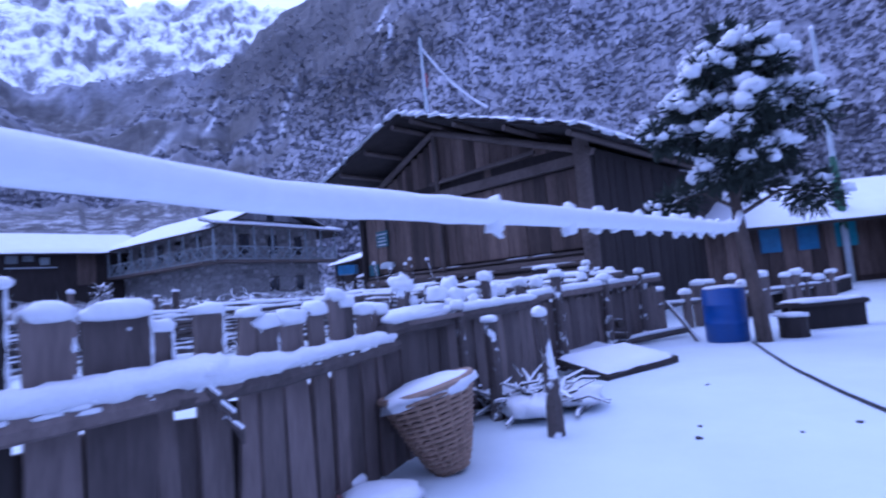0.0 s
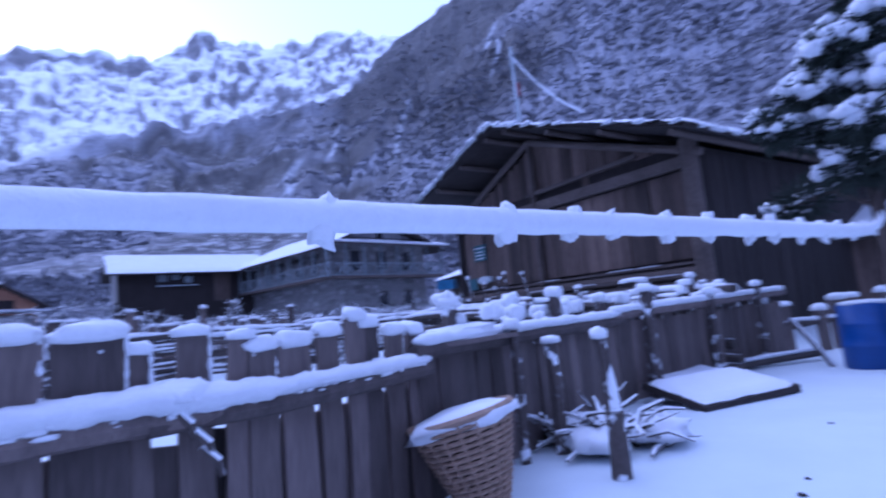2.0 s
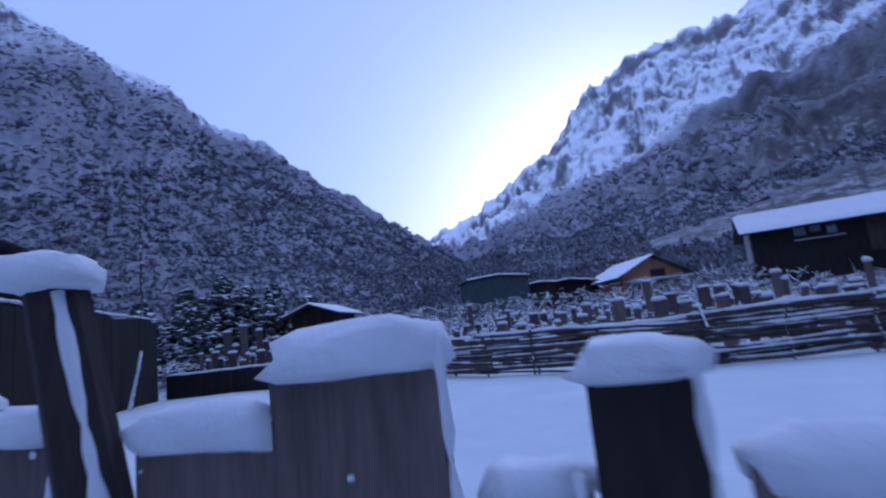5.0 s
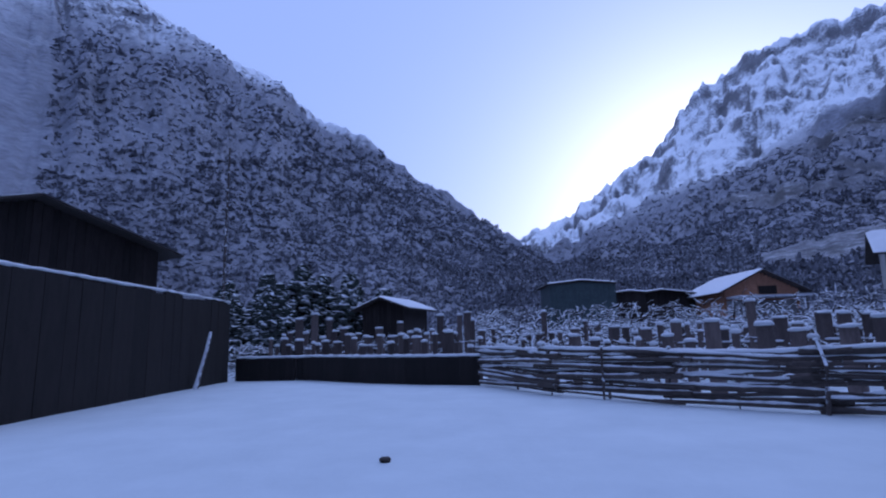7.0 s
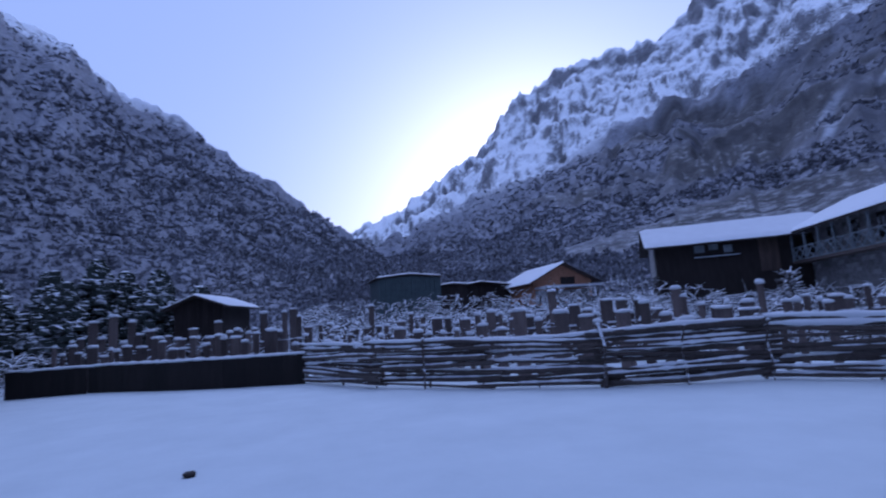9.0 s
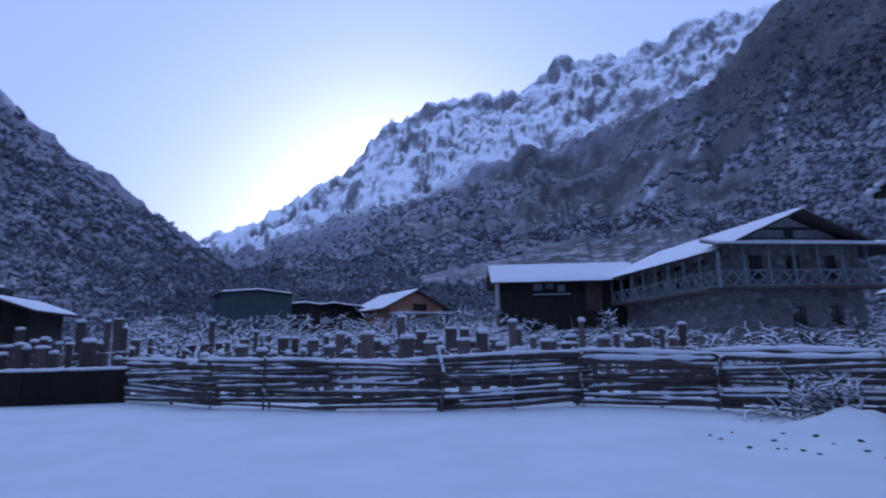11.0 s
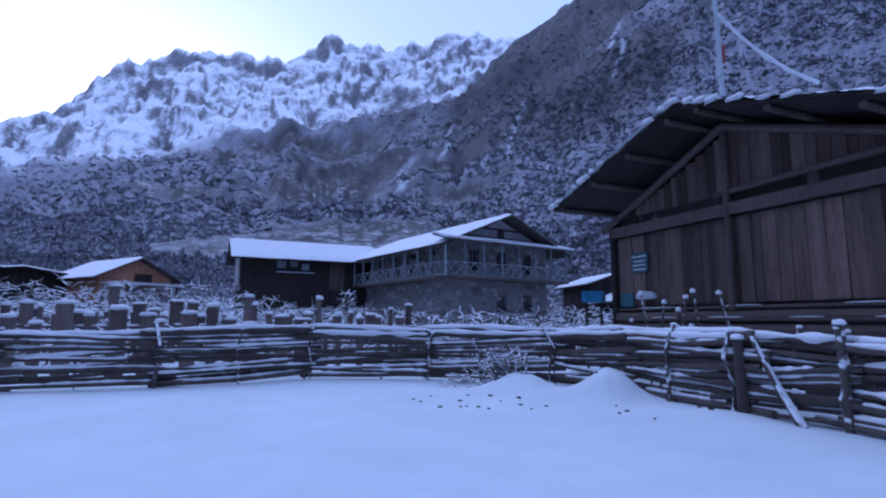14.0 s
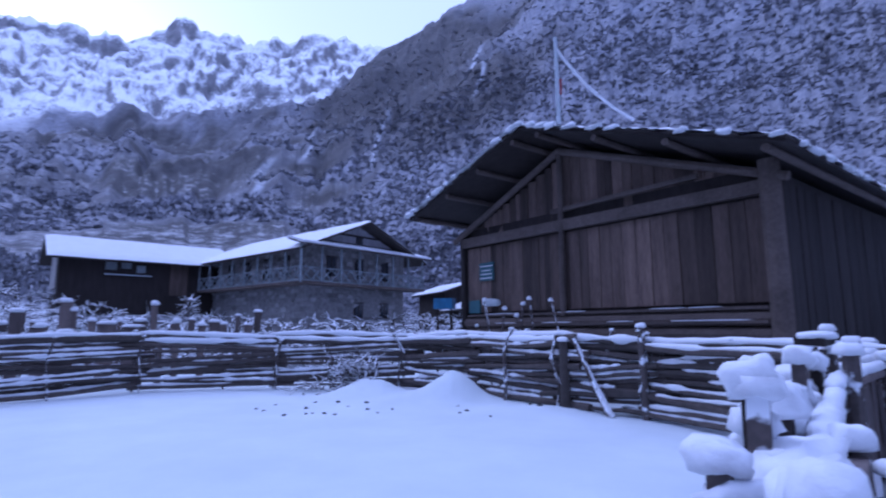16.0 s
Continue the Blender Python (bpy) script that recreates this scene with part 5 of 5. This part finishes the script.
# snow-covered slabs lying in the yard
def slab(name, at, size, turn, tilt, label, seed):
    e = thing(name, (*at, gz(*at)), label, "slab", "slabs in the yard", turn=turn)
    m = Matrix.Rotation(tilt, 3, "X")
    part("plate", Shape().box((0, 0, 0.10), (size[0], size[1], 0.05), m, rough=0.015, rng=random.Random(seed)), DARK_WOOD, e)
    vs, nu, nv = [], 14, 10
    for i in range(nu + 1):
        for j in range(nv + 1):
            u, v = i / nu - 0.5, j / nv - 0.5
            edge = -0.045 if i in (0, nu) or j in (0, nv) else 0
            vs.append(m @ Vector((u * (size[0] - 0.03), v * (size[1] - 0.03), 0.075 + edge + 0.012 * noise.noise(Vector((u * 6, v * 6, seed))))) + Vector((0, 0, 0.10)))
    k = nv + 1
    part("slab_snow", Shape().add(vs, [(i * k + j, (i + 1) * k + j, (i + 1) * k + j + 1, i * k + j + 1) for i in range(nu) for j in range(nv)]), SNOW, e, smooth=True)


slab("fallen_slab", (1.0, 6.75), (1.3, 0.75), 0.75, 0.18, "fallen wooden slab under a sheet of snow", 4)
slab("fallen_slab", (0.75, 7.5), (1.1, 0.6), 0.95, 0.12, "fallen wooden slab under a sheet of snow", 6)

# plank bench, stump and logs beside the tree
bench = thing("plank_bench", (4.6, 9.3, gz(4.6, 9.3)), "low dark plank bench with snow on top", "bench")
part("seat", Shape().box((0, 0, 0.38), (1.2, 0.4, 0.07), Matrix.Rotation(0.15, 3, "Z"), rough=0.01), DARK_WOOD, bench)
part("front", Shape().box((0, -0.12, 0.18), (1.15, 0.06, 0.36), Matrix.Rotation(0.15, 3, "Z"), rough=0.02), DARK_WOOD, bench)
part("support", Shape().box((0, 0.15, 0.18), (1.1, 0.06, 0.36), Matrix.Rotation(0.15, 3, "Z")), DARK_WOOD, bench)
cap(bench, (0, 0, 0.41), (0.62, 0.22, 0.06), 3.1, 0.15)
log_stump = thing("log_stump", (3.75, 8.45, gz(3.75, 8.45)), "short dark log stump with a snow cap", "stump")
part("log", Shape().tube([(0, 0, -0.03), (0, 0.001, 0.15), (0, 0, 0.3)], [0.19, 0.18, 0.18], 12, wob=0.04), DARK_WOOD, log_stump)
cap(log_stump, (0, 0, 0.3), (0.21, 0.2, 0.05), 7.9)
plank = thing("leaning_plank", (2.45, 8.75, gz(2.45, 8.75)), "snow-dusted stick leaning by the barrel", "plank")
part("stick", Shape().tube([(0.1, 0, 0.0), (-0.05, 0.1, 0.3), (-0.25, 0.2, 0.62)], [0.035, 0.035, 0.03], 7, wob=0.1), CRUST_POST, plank)
low_log = thing("lying_log", (1.9, 9.0, gz(1.9, 9.0)), "thin log lying along the fence with snow on it", "log")
part("log", Shape().tube([(-0.7, -0.6, 0.06), (0, 0, 0.08), (0.75, 0.45, 0.1)], 0.05, 8, wob=0.06), POLE_WOOD, low_log)
part("log_snow", Shape().tube([(-0.65, -0.56, 0.12), (0, 0, 0.14), (0.7, 0.42, 0.16)], [0.03, 0.045, 0.03], 8, 0.7), SNOW, low_log, smooth=True)

# hose across the snow
hose = Shape()
hp = []
for i in range(40):
    u = i / 39
    y = 8.1 - 7.2 * u
    x = 3.05 - 0.78 * u - 0.35 * math.sin(u * 3.14)
    hp.append((x, y, gz(x, y) + 0.012))
hose.tube(hp, 0.016, 7)
tagged(part("garden_hose", hose, RUBBER, None, smooth=True), "thin black hose lying across the snow", "hose")

# snow-laden rope between the tree and the fence post
def rope():
    a, way = Vector((3.1, 8.12, 0)), Vector((-math.sin(radians(25.6)), -math.cos(radians(25.6)), 0))
    length, n = 11.6, 190
    rng = random.Random(8)

    def at(d):
        p = a + way * d
        p.z = 1.212 + 0.042 * (8 - d) + 0.215 * math.exp(-d / 0.7) + 0.07 * max(0, d - 8.0)
        return p

    def thick(d):
        return 0.0195 + 0.024 * min(1, max(0, (8 - d) / 4))

    ds = [length * i / n for i in range(n + 1)]
    rad = [thick(d) * (1 + 0.16 * noise.noise(Vector((d * 3.1, 1, 4))) + 0.10 * noise.noise(Vector((d * 9.0, 6, 4)))) for d in ds]
    e = thing("snow_rope", tuple(at(0)), "rope loaded with a thick roll of snow", "rope")
    iv = e.matrix_world.inverted()
    part("rope", Shape().tube([iv @ at(d) for d in ds], 0.008, 6), POLE_WOOD, e)
    part("snow_roll", Shape().tube([iv @ (at(d) + Vector((0, 0, 0.008))) for d in ds], rad, 12, 1.1, 0.05, rng), SNOW, e, smooth=True)
    # clots of snow round the knots
    for d in (7.45, 7.0, 6.75, 6.55, 6.2, 5.8, 5.3, 4.9, 4.3, 3.7, 3.1, 2.4, 1.8, 1.1):
        k = thick(d)
        for dz in (0.8, -0.5):
            cap(e, iv @ (at(d + rng.uniform(-0.02, 0.02)) + Vector((0, 0, dz * k))), (k * rng.uniform(0.6, 1.0), k * 0.7, k * rng.uniform(0.7, 1.2)), d * 7, 1.1, "snow_clot", 0.7, 6, 9, 1)


rope()

# flag pole by the long house, bamboo with green cloth
fp = thing("tall_flag_pole", (10.1, 18.0, gz(10.1, 18.0)), "tall frosted pole with green cloth wound round it", "flag pole")
part("pole", Shape().tube([(0, 0, -0.1), (-0.02, 0, 3.0), (-0.1, 0, 8.0)], [0.10, 0.085, 0.06], 8, wob=0.04), PALE, fp)
part("cloth", Shape().tube([(0, 0, 1.6), (-0.02, 0, 2.6), (-0.04, 0, 3.9)], [0.10, 0.15, 0.09], 10, wob=0.15), FLAG_GREEN, fp)
cap(fp, (-0.1, 0, 8.0), (0.07, 0.07, 0.12), 5.2)
mp = thing("mast", (-30.0, -9.2, gz(-30.0, -9.2)), "thin tall mast against the hillside", "mast")
part("pole", Shape().tube([(0, 0, -0.2), (0, 0, 6), (-0.05, 0, 12.0)], [0.09, 0.07, 0.05], 7), CRUST_POST, mp)

# rails and low wall across the far yard
board_wall("yard_wall", [(3.9, 11.3), (7.0, 14.2), (9.0, 16.2)], 0.4, "low dark plank wall edged with snow at the yard end", 31, 0.5, 0.06)
palings("yard_palings", [(2.4, 10.2), (4.6, 11.8), (7.5, 14.0)], 33, 0.6, 0.85, 0.5, "snowy stakes behind the barrel")

# frosted plants: stalks by the pole fence and in the garden
def stalks(name, at, count, spread, height, seed, label, category="plant"):
    rng = random.Random(seed)
    e = thing(name, (*at, gz(*at)), label, category)
    for i in range(count):
        x, y = rng.uniform(-spread, spread), rng.uniform(-0.15, 0.15)
        h = height * rng.uniform(0.55, 1.0)
        lean = rng.uniform(-0.25, 0.25)
        st = part("stalk", Shape().tube([(x, y, -0.05), (x + lean * 0.3, y, h * 0.6), (x + lean, y, h)], [0.03, 0.026, 0.02], 6, wob=0.2, rng=rng), CRUST_POST, e)
        cap(st, (x + lean, y, h), (0.05, 0.05, 0.06), i + seed, rows=5, cols=8, rough=0.5)
    return e


stalks("frosted_stalks", (-2.55, 12.9), 7, 0.75, 2.0, 41, "tall frosted stalks standing behind the pole fence")
stalks("frosted_stalks", (-4.1, 14.4), 3, 0.4, 1.75, 43, "bent frosted stalks standing behind the pole fence")
twig_heap("frosted_bush", (-6.3, 13.05), 120, 0.6, 1.3, 44, "frosted bush arching beside the pole fence", 0.016, 0.7, "bush")
twig_heap("fence_litter", (-6.8, 12.95), 50, 0.9, 0.25, 45, "snowy twigs along the fence foot", 0.014, 0.1)
for i, (x, y, n, sp) in enumerate(((-12.5, 17.5, 260, 2.6), (-17.5, 18.5, 260, 2.8), (-22.0, 16.5, 220, 2.6), (-9.0, 18.5, 200, 2.2), (-26.0, 12.0, 160, 2.5))):
    twig_heap("garden_bushes", (x, y), n * 2, sp, 1.0, 50 + i, "frosted garden bushes in tangled rows", 0.022, 0.35, "bushes")

# bare frosted tree by the shed
def bare_tree(name, at, height, seed, label):
    rng = random.Random(seed)
    e = thing(name, (*at, gz(*at)), label, "tree")
    part("trunk", Shape().tube([(0, 0, -0.1), (0.03, 0, height * 0.5), (0, 0.02, height)], [0.07, 0.05, 0.02], 7), BARK, e)
    tw = Shape()
    for i in range(70):
        z = height * rng.uniform(0.45, 1.0)
        a, ln = rng.uniform(0, 6.28), rng.uniform(0.3, 0.9) * height * 0.3
        tw.tube([(0, 0, z), (math.cos(a) * ln * 0.5, math.sin(a) * ln * 0.5, z + 0.1), (math.cos(a) * ln, math.sin(a) * ln, z + rng.uniform(-0.05, 0.3))], [0.04, 0.035, 0.015], 5)
    part("crown", tw, TWIG, e)


bare_tree("frosted_tree", (-20.4, 24.6), 2.3, 61, "small frosted tree before the shed")

# clods poking through the snow
crng = random.Random(71)
for x, y, k in [(-9.35, 1.53, 0.09)] + [(-4.5 + crng.uniform(-2.4, 2.4), 10.9 + crng.uniform(-1.0, 0.6), crng.uniform(0.02, 0.045)) for _ in range(22)] + [(crng.uniform(0.2, 3.0), crng.uniform(2.2, 6.0), crng.uniform(0.012, 0.025)) for _ in range(8)]:
    c = new("clod", Shape().blob((0, 0, 0), (k, k * 0.8, k * 0.5), 0.5, x, rows=5, cols=8).mesh("clod", DARK_WOOD, True))
    c.matrix_world = Matrix.Translation((x, y, gz(x, y) + k * 0.15))
    tagged(c, "dark clod of earth poking through the snow", "clod", "clods in the snow")

# mountain fir clumps low on the hillside
def dark_conifer(at, h, seed):
    rng = random.Random(seed)
    e = thing("conifer", (*at, gz(*at)), "dark snow-dusted conifer at the foot of the hill", "tree", "hill conifers")
    part("trunk", Shape().tube([(0, 0, -0.2), (0, 0.001, h)], [0.12, 0.02], 6), BARK, e)
    leaf = Shape()
    for i in range(420):
        z = h * (0.08 + 0.92 * rng.random() ** 1.2)
        r = (1 - (z / h) ** 1.6) * h * 0.36 + 0.1
        a = rng.uniform(0, 6.28)
        p = Vector((math.cos(a) * r * rng.uniform(0.4, 1), math.sin(a) * r * rng.uniform(0.4, 1), z))
        leaf.blob(p, (0.3, 0.3, 0.14), 0.8, rng.uniform(0, 99), 0, 3, 5, 1)
    part("crown", leaf, CONIFER, e)


for i, (x, y, h) in enumerate(((-33, -3.2, 4.6), (-34.5, -5, 5.2), (-32, -7, 4.6), (-36, -1.5, 4.4), (-35, -8.5, 5.4), (-38, -4, 5.6), (-33, -10.5, 4.2), (-37.5, -12, 5.2), (-33.5, -6, 5.6), (-37, -7, 6.2))):
    dark_conifer((x, y), h, 80 + i)
